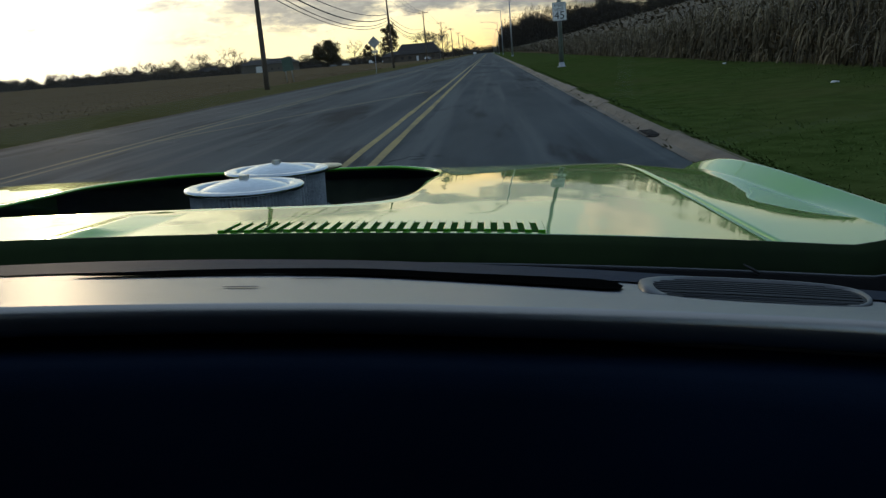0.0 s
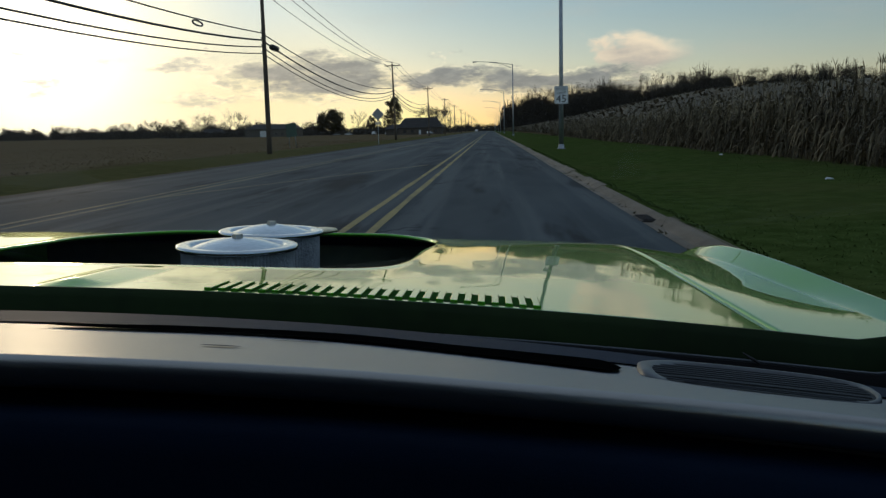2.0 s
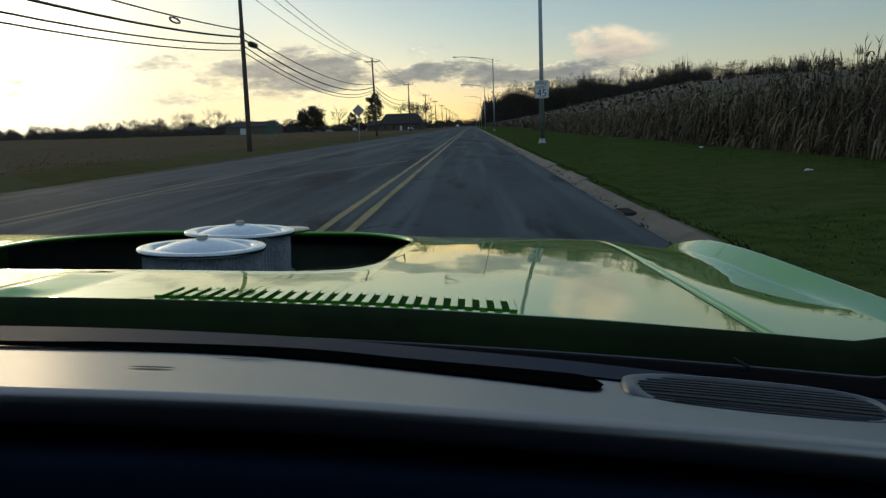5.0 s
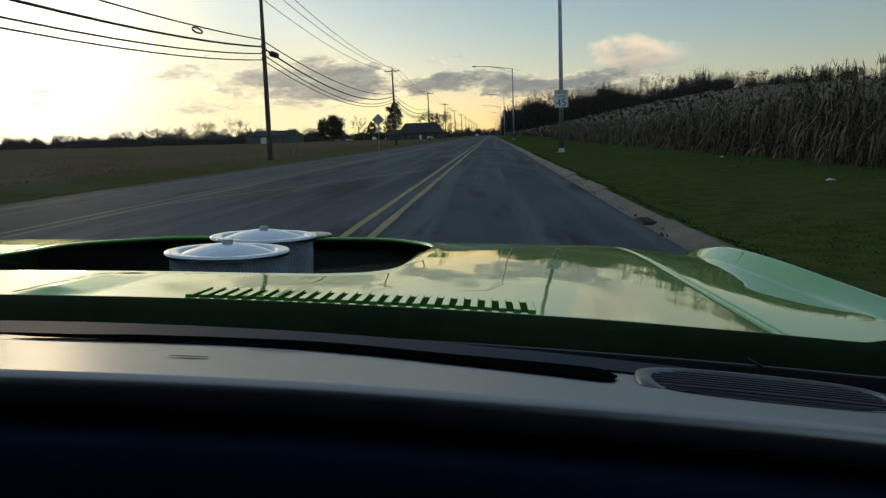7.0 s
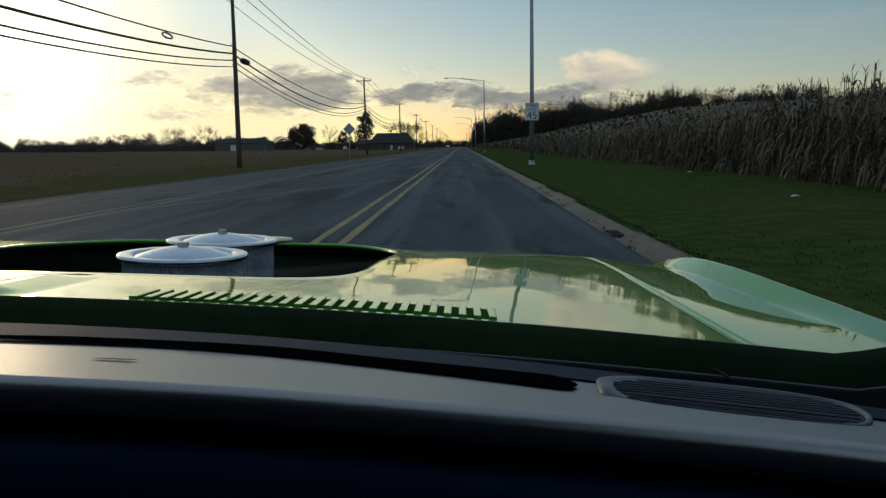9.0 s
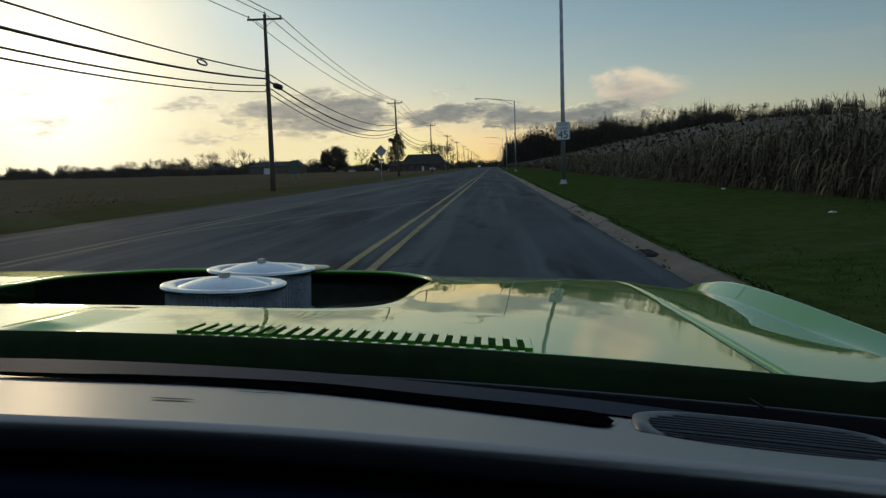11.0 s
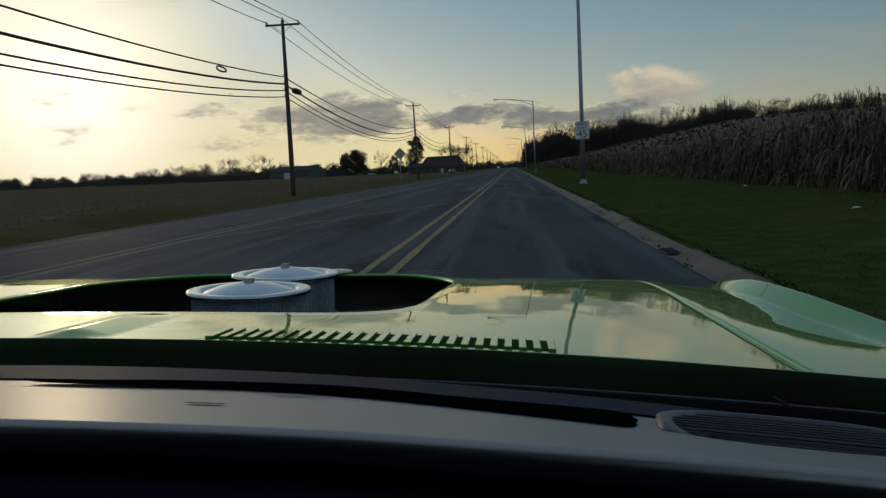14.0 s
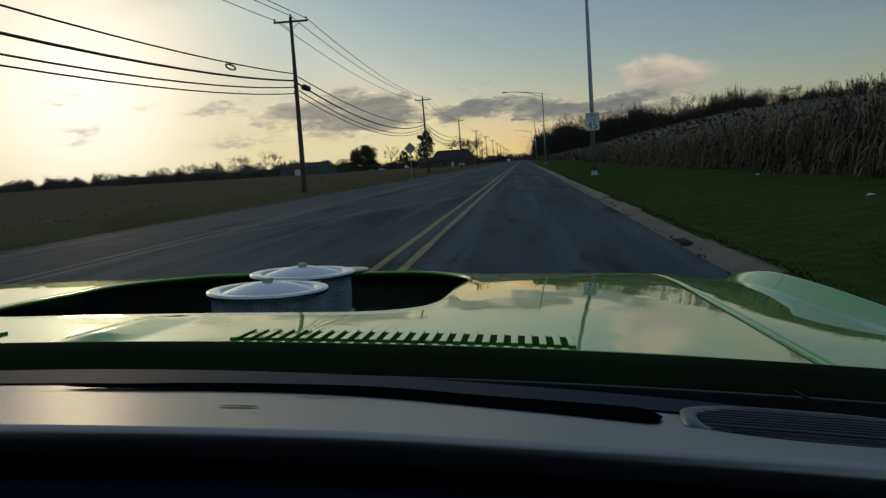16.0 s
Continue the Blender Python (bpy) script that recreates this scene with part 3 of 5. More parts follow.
# ---------------------------------------------------------------- street lamps and signs
def field_sign(x, y):
    """Upright green panel on two thin posts, seen from behind, leaning a little."""
    b = thing("field_sign", "leaning dull green sign panel on two posts", "sign", (x, y, ground_z(x, y)))
    b.rotation_euler = (0, radians(-4), 0)
    for s in (-0.36, 0.36):
        part("post", tube_mesh("post", [(s, 0.05, -0.3), (s * 0.8, 0.05, 2.3)], 0.035, 8), M["galv"], b)
    part("panel", boxed(-0.56, 0.56, -0.02, 0.02, 1.15, 2.55, 0.012), M["sign_green"], b, "dull green panel")
    for z in (1.4, 2.25):
        part("rail", boxed(-0.5, 0.5, 0.022, 0.05, z - 0.03, z + 0.03), M["galv"], b)


field_sign(-20.4, 88.0)
LAMP_X, LAMP_Y, LAMP_STEP, LAMP_H = 4.3, 45.5, 100.0, 12.0


def street_lamp():
    p = thing("street_lamp", "tall galvanised street lamp with a long truss arm", "street lamp", group="street lamps along the road")
    part("shaft", tube_mesh("shaft", [(0, 0, 0), (0, 0, 4), (0, 0, LAMP_H)], [0.13, 0.115, 0.075], 16), M["galv"], p)
    part("base_flange", lathe_mesh("base_flange", [(0.0, 0.0), (0.24, 0.0), (0.24, 0.035), (0.17, 0.05), (0.15, 0.22), (0.125, 0.26)], 20), M["galv"], p)
    up = [(-6.1 * t, 0, LAMP_H - 0.12 + 0.62 * math.sin(t * math.pi / 2)) for t in np.linspace(0, 1, 9)]
    dn = [(-3.9 * t, 0, LAMP_H - 0.75 + 1.07 * math.sin(t * math.pi / 2)) for t in np.linspace(0, 1, 7)]
    part("upper_arm", tube_mesh("upper_arm", up, 0.042, 8), M["galv"], p)
    part("lower_arm", tube_mesh("lower_arm", dn, 0.035, 8), M["galv"], p)
    for t in (0.25, 0.45):
        part("strut", tube_mesh("strut", [(-6.1 * t, 0, LAMP_H - 0.12 + 0.62 * math.sin(t * math.pi / 2)), (-6.1 * t, 0, LAMP_H - 0.75 + 1.07 * math.sin(min(1, t * 6.1 / 3.9) * math.pi / 2))], 0.02, 6), M["galv"], p)
    bm = boxed(-6.75, -5.95, -0.15, 0.15, LAMP_H + 0.42, LAMP_H + 0.56, 0.05, 3)
    head = part("lamp_head", bm, M["galv"], p)
    part("lens", boxed(-6.68, -6.2, -0.11, 0.11, LAMP_H + 0.39, LAMP_H + 0.43, 0.015), M["window"], head)
    return p


lamp0 = street_lamp()
lamp0.location = (LAMP_X, LAMP_Y, ground_z(LAMP_X, LAMP_Y) - 0.02)
for i in range(-1, 9):
    if i:
        y = LAMP_Y + i * LAMP_STEP
        copy_thing(lamp0, pose(LAMP_X, y, 0.10))


def text_mesh(words, size, name):
    cu = bpy.data.curves.new(name, "FONT")
    cu.body, cu.size, cu.align_x, cu.align_y, cu.extrude = words, size, "CENTER", "CENTER", 0.002
    ob = bpy.data.objects.new(name, cu)
    scene.collection.objects.link(ob)
    dg = bpy.context.evaluated_depsgraph_get()
    me = bpy.data.meshes.new_from_object(ob.evaluated_get(dg))
    me.name = name
    bpy.data.objects.remove(ob)
    return me


def plate(w, h, r, thick, turn=0.0):
    """An upright sign plate facing -y with rounded corners."""
    bm = bmesh.new()
    pts = []
    for cx, cz, a0 in ((w / 2 - r, h / 2 - r, 0), (-w / 2 + r, h / 2 - r, 90), (-w / 2 + r, -h / 2 + r, 180), (w / 2 - r, -h / 2 + r, 270)):
        for s in range(5):
            a = radians(a0 + s * 22.5)
            x, z = cx + r * math.cos(a), cz + r * math.sin(a)
            c, q = math.cos(turn), math.sin(turn)
            pts.append((x * c - z * q, x * q + z * c))
    f = bm.faces.new([bm.verts.new((x, 0, z)) for x, z in pts])
    ex = bmesh.ops.extrude_face_region(bm, geom=[f])
    bmesh.ops.translate(bm, verts=[v for v in ex["geom"] if isinstance(v, bmesh.types.BMVert)], vec=(0, thick, 0))
    return bm


def speed_sign():
    s = thing("speed_limit_sign", "white speed limit sign with black lettering on lamp post", "road sign", (LAMP_X, LAMP_Y - 0.135, 2.95))
    part("plate", plate(0.74, 0.95, 0.05, 0.004), M["sign_white"], s)
    for x0, x1, z0, z1 in ((-0.345, 0.345, 0.435, 0.447), (-0.345, 0.345, -0.447, -0.435), (-0.345, -0.333, -0.435, 0.435), (0.333, 0.345, -0.435, 0.435)):
        part("border", boxed(x0, x1, -0.003, 0.0, z0, z1), M["sign_black"], s)
    for words, size, z in (("SPEED", 0.21, 0.31), ("LIMIT", 0.21, 0.10), ("45", 0.56, -0.22)):
        ob = part("lettering", text_mesh(words, size, "lettering"), M["sign_black"], s)
        ob.matrix_basis = pose(0, -0.003, z, 90, 0, 0)
    for z in (-0.3, 0.3):
        part("strap", lathe_mesh("strap", [(0.118, z - 0.02), (0.128, z - 0.02), (0.128, z + 0.02), (0.118, z + 0.02)], 20, (0, 0.135, 0)), M["galv"], s)


speed_sign()


def diamond_sign(x, y):
    s = thing("warning_sign_back", "grey back of a diamond road sign on post", "road sign", (x, y, ground_z(x, y)))
    part("post", boxed(-0.03, 0.03, -0.03, 0.03, -0.3, 3.75, 0.008), M["galv"], s)
    p = part("plate", plate(0.92, 0.92, 0.05, 0.004, radians(45)), M["sign_back"], s, "bare grey aluminium diamond plate")
    p.location = (0, 0.034, 3.12)
    q = part("lower_plate", plate(0.62, 0.26, 0.03, 0.004), M["sign_back"], s)
    q.location = (0, 0.034, 2.2)
    for z in (2.85, 3.4, 2.2):
        part("bolt", lathe_mesh("bolt", [(0.0, 0.012), (0.012, 0.012), (0.014, 0.0)], 8, (0, -0.03, z)), M["steel"], s)


diamond_sign(-11.3, 88.0)


# ---------------------------------------------------------------- corn
def leaf_strip(verts, faces, base, yaw, length, rise, droop, width, rng, seg=4):
    """A bent, tapering blade."""
    c, s = math.cos(yaw), math.sin(yaw)
    i0 = len(verts)
    for i in range(seg + 1):
        t = i / seg
        r = length * t
        z = rise * t - droop * t * t
        w = width * (1 - t) ** 0.7 * 0.5 + 0.002
        tw = rng.uniform(-0.4, 0.4)
        ox, oy, oz = -s * w, c * w, w * tw
        px, py, pz = base[0] + c * r, base[1] + s * r, base[2] + z
        verts.append((px + ox, py + oy, pz + oz))
        verts.append((px - ox, py - oy, pz - oz))
        if i:
            a = i0 + 2 * i
            faces.append((a - 2, a - 1, a + 1, a))


def corn_plant(verts, faces, x, y, z, h, rng, detail):
    lean = (rng.uniform(-0.10, 0.10), rng.uniform(-0.10, 0.10))
    top = (x + lean[0] * h, y + lean[1] * h, z + h)
    r = 0.014
    i0 = len(verts)
    for (px, py, pz), rr in (((x, y, z), r), (top, r * 0.5)):
        for a in (0, 2.09, 4.19):
            verts.append((px + rr * math.cos(a), py + rr * math.sin(a), pz))
    for a in range(3):
        b = (a + 1) % 3
        faces.append((i0 + a, i0 + b, i0 + 3 + b, i0 + 3 + a))
    n = 11 if detail > 1 else 6
    for i in range(n):
        t = 0.10 + 0.86 * i / n + rng.uniform(-0.03, 0.03)
        b = (x + lean[0] * h * t, y + lean[1] * h * t, z + h * t)
        L = rng.uniform(0.25, 0.62) * (1.0 - 0.3 * t)
        leaf_strip(verts, faces, b, rng.uniform(0, 6.28), L, rng.uniform(0.15, 0.6), rng.uniform(0.5, 1.35), rng.uniform(0.055, 0.105), rng, 3 if detail > 1 else 2)
    if detail > 1:
        for q in range(3):
            leaf_strip(verts, faces, top, rng.uniform(0, 6.28), rng.uniform(0.06, 0.16), rng.uniform(0.2, 0.34), 0.08, 0.018, rng, 2)


def build_corn():
    rng = random.Random(11)
    verts, faces = [], []
    for row in range(9):
        x = 8.9 + row * 0.76
        y = -14.0
        while y < 120:
            d = max(4.0, y)
            step = 0.17 + 0.0018 * max(0, y)
            y += step * rng.uniform(0.6, 1.4) * (1.0 if row < 4 else 1.8)
            px = x + rng.uniform(-0.08, 0.08)
            h = rng.uniform(1.85, 2.75) * (0.93 if row == 0 else 1.0) * (1 - 0.24 * smooth(10, 42, y))
            corn_plant(verts, faces, px, y, ground_z(px, y) - 0.03, h, rng, 2 if y < 45 and row < 4 else 1)
    ob = part("corn_rows", mesh_of("corn_rows", verts, faces), M["corn"])
    tagged(ob, "tall dry brown standing corn at the field edge", "corn", kind="stuff")
    verts, faces = [], []
    for i in range(9000):
        y = 30 + 520 * rng.random() ** 1.3
        x = 14 + 190 * rng.random() ** 1.6
        if y < 118 and x < 16:
            continue
        z = ground_z(x, y)
        s = 1.0 + y / 160.0
        for q in range(3):
            leaf_strip(verts, faces, (x + rng.uniform(-1, 1) * s, y + rng.uniform(-1, 1) * s, z + 1.2), rng.uniform(0, 6.28), 0.5 * s, 1.1, 0.6, 0.28 * s, rng, 2)
    for i in range(5200):
        y = 110 + 420 * rng.random()
        x = 8.9 + rng.random() * 5
        z = ground_z(x, y)
        for q in range(3):
            leaf_strip(verts, faces, (x, y, z + rng.uniform(0.2, 1.3)), rng.uniform(0, 6.28), rng.uniform(0.4, 0.9), 1.2, 0.7, 0.25, rng, 2)
    ob = part("far_corn", mesh_of("far_corn", verts, faces), M["corn_tops"])
    tagged(ob, "distant dry corn over the rising field", "corn", kind="stuff")
    # closed canopy of the field behind the front rows
    xs = spaced(13.0, 330, 2.0, 1.08)
    ys = spaced(-16.0, 620, 3.0, 1.03)
    verts = [(x + rng.uniform(-0.7, 0.7), y + rng.uniform(-1.2, 1.2), ground_z(x, y) + 1.5 + rng.uniform(-0.25, 0.25)) for y in ys for x in xs]
    n = len(xs)
    faces = [(j * n + i, j * n + i + 1, (j + 1) * n + i + 1, (j + 1) * n + i) for j in range(len(ys) - 1) for i in range(n - 1)]
    k0 = len(verts)
    for x, y, z in [verts[j * n] for j in range(len(ys))]:
        verts.append((x - 0.2, y, ground_z(x, y) - 0.1))
    for j in range(len(ys) - 1):
        faces.append((j * n, (j + 1) * n, k0 + j + 1, k0 + j))
    ob = part("corn_canopy", mesh_of("corn_canopy", verts, faces), M["corn_tops"])
    tagged(ob, "brown dry corn field covering the low hill", "corn", kind="stuff")


build_corn()


def build_grass():
    rng = random.Random(21)
    verts, faces = [], []
    for i in range(30000):
        y = 2.0 + 60 * rng.random() ** 1.7
        x = 2.73 + 6.4 * rng.random()
        h = rng.uniform(0.015, 0.035)
        leaf_strip(verts, faces, (x, y, ground_z(x, y) - 0.005), rng.uniform(0, 6.28), rng.uniform(0.01, 0.07), h, h * 0.3, rng.uniform(0.004, 0.009), rng, 2)
    for i in range(5200):
        y = 2.0 + 48 * rng.random() ** 1.5
        x = 2.745 + abs(rng.gauss(0, 0.05)) + 0.03 * math.sin(y * 2.1)
        h = rng.uniform(0.03, 0.08)
        leaf_strip(verts, faces, (x, y, ground_z(x, y) - 0.005), rng.uniform(1.6, 4.7), rng.uniform(0.02, 0.09), h, h * 0.5, rng.uniform(0.008, 0.016), rng, 2)
    ob = part("grass_blades", mesh_of("grass_blades", verts, faces), M["grass"])
    tagged(ob, "short green mown grass along the kerb", "grass", kind="stuff")
    verts, faces = [], []
    for i in range(11000):
        y = 12 + 150 * rng.random() ** 1.6
        x = -19.2 - 45 * rng.random() ** 1.7
        h = rng.uniform(0.05, 0.20)
        s = 1 + y / 60
        leaf_strip(verts, faces, (x, y, ground_z(x, y) - 0.02), rng.uniform(0, 6.28), rng.uniform(0.05, 0.3), h, h * 0.3, 0.02 * s, rng, 2)
    ob = part("dry_weeds", mesh_of("dry_weeds", verts, faces), M["drygrass"])
    tagged(ob, "dry brown weeds and stubble in the field", "weeds", kind="stuff")


build_grass()


# ---------------------------------------------------------------- trees
def tree_data(h, spread, seed, leaves, leaf_size, trunk_share=0.3, bare=False, dome=None):
    """Trunk that forks into limbs, branches and twigs, and a crown of small leaf faces round the twig ends."""
    rng = random.Random(seed)
    wood_v, wood_f, ends = [], [], []

    def add(path, radii, n):
        v, f = tube(path, radii, n, False)
        k0 = len(wood_v)
        wood_v.extend(v)
        wood_f.extend(tuple(k0 + q for q in face) for face in f)

    r0 = 0.020 * h
    top = Vector((rng.uniform(-0.03, 0.03) * h, rng.uniform(-0.03, 0.03) * h, h * 0.62))
    fork = Vector((top.x * 0.4, top.y * 0.4, h * trunk_share))
    add([Vector((0, 0, -0.2)), fork, top], [r0, r0 * 0.75, r0 * 0.3], 7)

    def grow(p, heading, length, radius, level):
        bend = Vector((rng.gauss(0, 0.14), rng.gauss(0, 0.14), 0.10))
        mid = p + heading * length * 0.5
        tip = mid + (heading + bend).normalized() * length * 0.5
        add([p, mid, tip], [radius, radius * 0.75, max(0.03, radius * 0.4)], 5 if level < 1 else 3)
        if level >= 1:
            ends.append(tip)
        if level >= (3 if bare else 2):
            return
        for i in range(4 if level < 2 else 3):
            s = rng.uniform(0.35, 1.0)
            b = p.lerp(mid, s * 2) if s < 0.5 else mid.lerp(tip, s * 2 - 1)
            side = Vector((rng.gauss(0, 1), rng.gauss(0, 1), rng.gauss(0.35, 0.6))).normalized()
            grow(b, (heading + side * rng.uniform(0.6, 1.0)).normalized(), length * rng.uniform(0.42, 0.66), max(0.035, radius * 0.5), level + 1)

    n = 9
    for i in range(n):
        t = (i + rng.random()) / n
        b = fork.lerp(top, t)
        a = i * 2.4 + rng.uniform(-0.5, 0.5)
        rise = 0.25 + 1.3 * t
        heading = Vector((math.cos(a), math.sin(a), rise)).normalized()
        length = min(spread * rng.uniform(0.62, 0.85) / max(0.35, math.sqrt(1 - heading.z ** 2)), (h - b.z) * 0.72 / max(0.2, heading.z))
        grow(b, heading, length, r0 * 0.38, 0)
    if dome:
        # leaf clumps fill a rounded crown: middle height, half width, half height, count
        cz, rx, rz, count = dome
        ends = []
        for i in range(count):
            d = Vector((rng.gauss(0, 1), rng.gauss(0, 1), rng.gauss(0, 1))).normalized() * rng.uniform(0.25, 1.0) ** 0.5 * rng.uniform(0.82, 1.0)
            ends.append(Vector((d.x * rx * (1 - 0.25 * d.z), d.y * rx, cz + d.z * rz)))
    lv, lf = [], []
    for i in range(leaves):
        e = ends[rng.randrange(len(ends))]
        p = e + Vector((rng.gauss(0, 1), rng.gauss(0, 1), rng.gauss(0, 0.8))) * spread * (0.13 if bare or dome else 0.19)
        s = leaf_size * rng.uniform(0.6, 1.4)
        u = Vector((rng.gauss(0, 1), rng.gauss(0, 1), rng.gauss(0, 1))).normalized()
        w = u.orthogonal().normalized()
        k0 = len(lv)
        lv += [p - u * s, p - w * s * 0.55, p + u * s, p + w * s * 0.55]
        lf.append((k0, k0 + 1, k0 + 2, k0 + 3))
    return wood_v, wood_f, lv, lf


def tree(name, label, h, spread, seed, leaves, leaf_size, at, bare=False, mat="leaf", group="", trunk_share=0.3, dome=None):
    wv, wf, lv, lf = tree_data(h, spread, seed, leaves, leaf_size, trunk_share, bare, dome)
    t = thing(name, label, "tree", (at[0], at[1], ground_z(at[0], at[1]) if len(at) < 3 else at[2]), group)
    part("trunk", mesh_of("trunk", wv, wf, True), M["bark"], t)
    if leaves:
        part("crown", mesh_of("crown", lv, lf), M[mat], t)
    return t


tree("round_tree", "broad dark round-crowned tree beyond the field", 15.5, 8.5, 31, 10000, 0.45, (-101, 540), trunk_share=0.16, dome=(9.0, 10.2, 7.4, 80))
tree("tall_tree", "tall autumn tree with thin uneven crown", 23.0, 6.0, 32, 3400, 0.44, (-61, 540), trunk_share=0.24, dome=(14.6, 6.2, 9.2, 48))
tree("small_tree", "small dark tree near the parked vehicles", 12.0, 3.2, 33, 1500, 0.36, (-76, 545), trunk_share=0.2, dome=(7.2, 3.1, 4.6, 26))
tree("bare_tree", "pale leafless tree against the sky", 14.0, 5.0, 34, 0, 0.3, (-85, 550), bare=True)
tree("bare_tree", "pale leafless tree against the sky", 12.0, 4.2, 35, 0, 0.3, (-68, 548), bare=True)
tree("bare_tree", "leafless tree beside the barn", 13.0, 6.5, 36, 260, 0.3, (-155, 520), bare=True)
tree("bare_tree", "leafless tree beside the barn", 12.0, 7.0, 37, 260, 0.3, (-170, 505), bare=True)
tree("bare_tree", "wide leafless tree behind the house", 11.0, 6.5, 38, 320, 0.35, (-24, 420), bare=True)
tree("bare_tree", "wide leafless tree behind the house", 12.0, 6.5, 39, 320, 0.35, (-32, 440), bare=True)


rngw = random.Random(77)
def thicket(name, label, spots, seed, fine=1.0):
    """A low far belt of shrubs and bare trees: leaf clumps to the ground, twigs above."""
    rng = random.Random(seed)
    V, F = [], []
    for x, y, h, w in spots:
        z = ground_z(x, y)
        lean = rng.uniform(-0.2, 0.2)
        n = int((90 + 16 * h * w / 3) / fine ** 1.6)
        for i in range(n):
            t = rng.random() ** 1.25
            half = w * math.sqrt(max(0.02, 1 - t * t)) * rng.uniform(0.8, 1.1)
            p = Vector((x + rng.uniform(-1, 1) * half + lean * t * h, y + rng.uniform(-1, 1) * half, z + t * h))
            s = rng.uniform(0.35, 0.9) * (1.25 - 0.8 * t) * fine
            u = Vector((rng.gauss(0, 1), rng.gauss(0, 0.5), rng.gauss(0, 1))).normalized()
            v = u.orthogonal().normalized()
            k0 = len(V)
            V += [p - u * s, p - v * s * 0.6, p + u * s, p + v * s * 0.6]
            F.append((k0, k0 + 1, k0 + 2, k0 + 3))
        for i in range(int((10 + 2 * h) / fine)):
            a = rng.uniform(-1, 1)
            b = Vector((x + a * w * 0.5, y, z + h * rng.uniform(0.3, 0.8)))
            e = b + Vector((a * w * rng.uniform(0.1, 0.5) + rng.gauss(0, 0.4), 0, h * rng.uniform(0.2, 0.55)))
            d = Vector((0.11, 0, 0.02)) * fine
            k0 = len(V)
            V += [b - d, b + d, e + d * 0.4, e - d * 0.4]
            F.append((k0, k0 + 1, k0 + 2, k0 + 3))
    ob = part(name, mesh_of(name, V, F), M["leaf_dark"])
    tagged(ob, label, "woods", kind="stuff")


spots = []
for i in range(430):
    t = rngw.random() ** 1.3
    x = 11 + 330 * t
    spots.append((x, 560 - 110 * t + rngw.uniform(-25, 45), (17.5 + 2.5 * math.sin(x / 9.0) + 1.5 * math.sin(x / 3.7)) * rngw.uniform(0.8, 1.1) * (1 - 0.42 * t) * (0.72 + 0.28 * smooth(10, 30, x)), rngw.uniform(4, 8)))
thicket("hill_woods", "dark bare autumn woods along the hilltop", spots, 78, 0.72)
for i in range(22):
    t = (i + rngw.random()) / 22
    x, y = 12 + 230 * t, 530 - 80 * t
    tree("bare_tree", "leafless dark tree at the edge of the woods", rngw.uniform(18, 23) * (1 - 0.36 * t), rngw.uniform(6, 9) * (1 - 0.3 * t), 60 + i, 420, 0.35, (x, y), bare=True, group="bare trees on the hilltop", trunk_share=0.2)
spots = []
for i in range(480):
    x = -120 - 900 * rngw.random()
    spots.append((x, 900 + rngw.uniform(-60, 200), rngw.choice((6, 7, 8, 9, 11, 14)) * rngw.uniform(0.8, 1.2), rngw.uniform(5, 11)))
for i in range(60):
    spots.append((-110 + 130 * rngw.random(), 900 + rngw.uniform(-60, 460), rngw.uniform(4, 9), rngw.uniform(4, 8)))
for i in range(80):
    spots.append((-20 - 270 * rngw.random(), 580 + rngw.uniform(0, 60), rngw.uniform(2.5, 5.5), rngw.uniform(3, 7)))
thicket("far_tree_line", "low brown thicket and trees along the far field", spots, 79)
for x, y, h, sp, sd in ((-196, 530, 10.5, 6.0, 41), (-215, 540, 9.5, 6.0, 42), (-236, 545, 8.5, 5.0, 43), (-330, 640, 9.0, 6.0, 44)):
    tree("bare_tree", "leafless tree beyond the field", h, sp, sd, 380, 0.3, (x, y), bare=True, trunk_share=0.18)

# ---------------------------------------------------------------- buildings and parked vehicles
def gabled(name, label, at, w, d, wall_h, roof_h, wall_mat, ridge_along_x=True):
    b = thing(name, label, "building", (at[0], at[1], ground_z(*at)))
    part("wall", boxed(-w / 2, w / 2, -d / 2, d / 2, -0.5, wall_h), M[wall_mat], b)
    e = 0.6
    if ridge_along_x:
        v = [(-w / 2 - e, -d / 2 - e, wall_h), (w / 2 + e, -d / 2 - e, wall_h), (w / 2 + e, d / 2 + e, wall_h), (-w / 2 - e, d / 2 + e, wall_h), (-w / 2 + d * 0.2, 0, wall_h + roof_h), (w / 2 - d * 0.2, 0, wall_h + roof_h)]
        f = [(0, 1, 5, 4), (2, 3, 4, 5), (1, 2, 5), (3, 0, 4), (3, 2, 1, 0)]
    else:
        v = [(-w / 2 - e, -d / 2 - e, wall_h), (w / 2 + e, -d / 2 - e, wall_h), (w / 2 + e, d / 2 + e, wall_h), (-w / 2 - e, d / 2 + e, wall_h), (0, -d / 2 - e, wall_h + roof_h), (0, d / 2 + e, wall_h + roof_h)]
        f = [(0, 4, 5, 3), (1, 2, 5, 4), (0, 1, 4), (2, 3, 5), (3, 2, 1, 0)]
    roof = part("roof", mesh_of("roof", v, f), M["roofing"], b)
    return b, roof


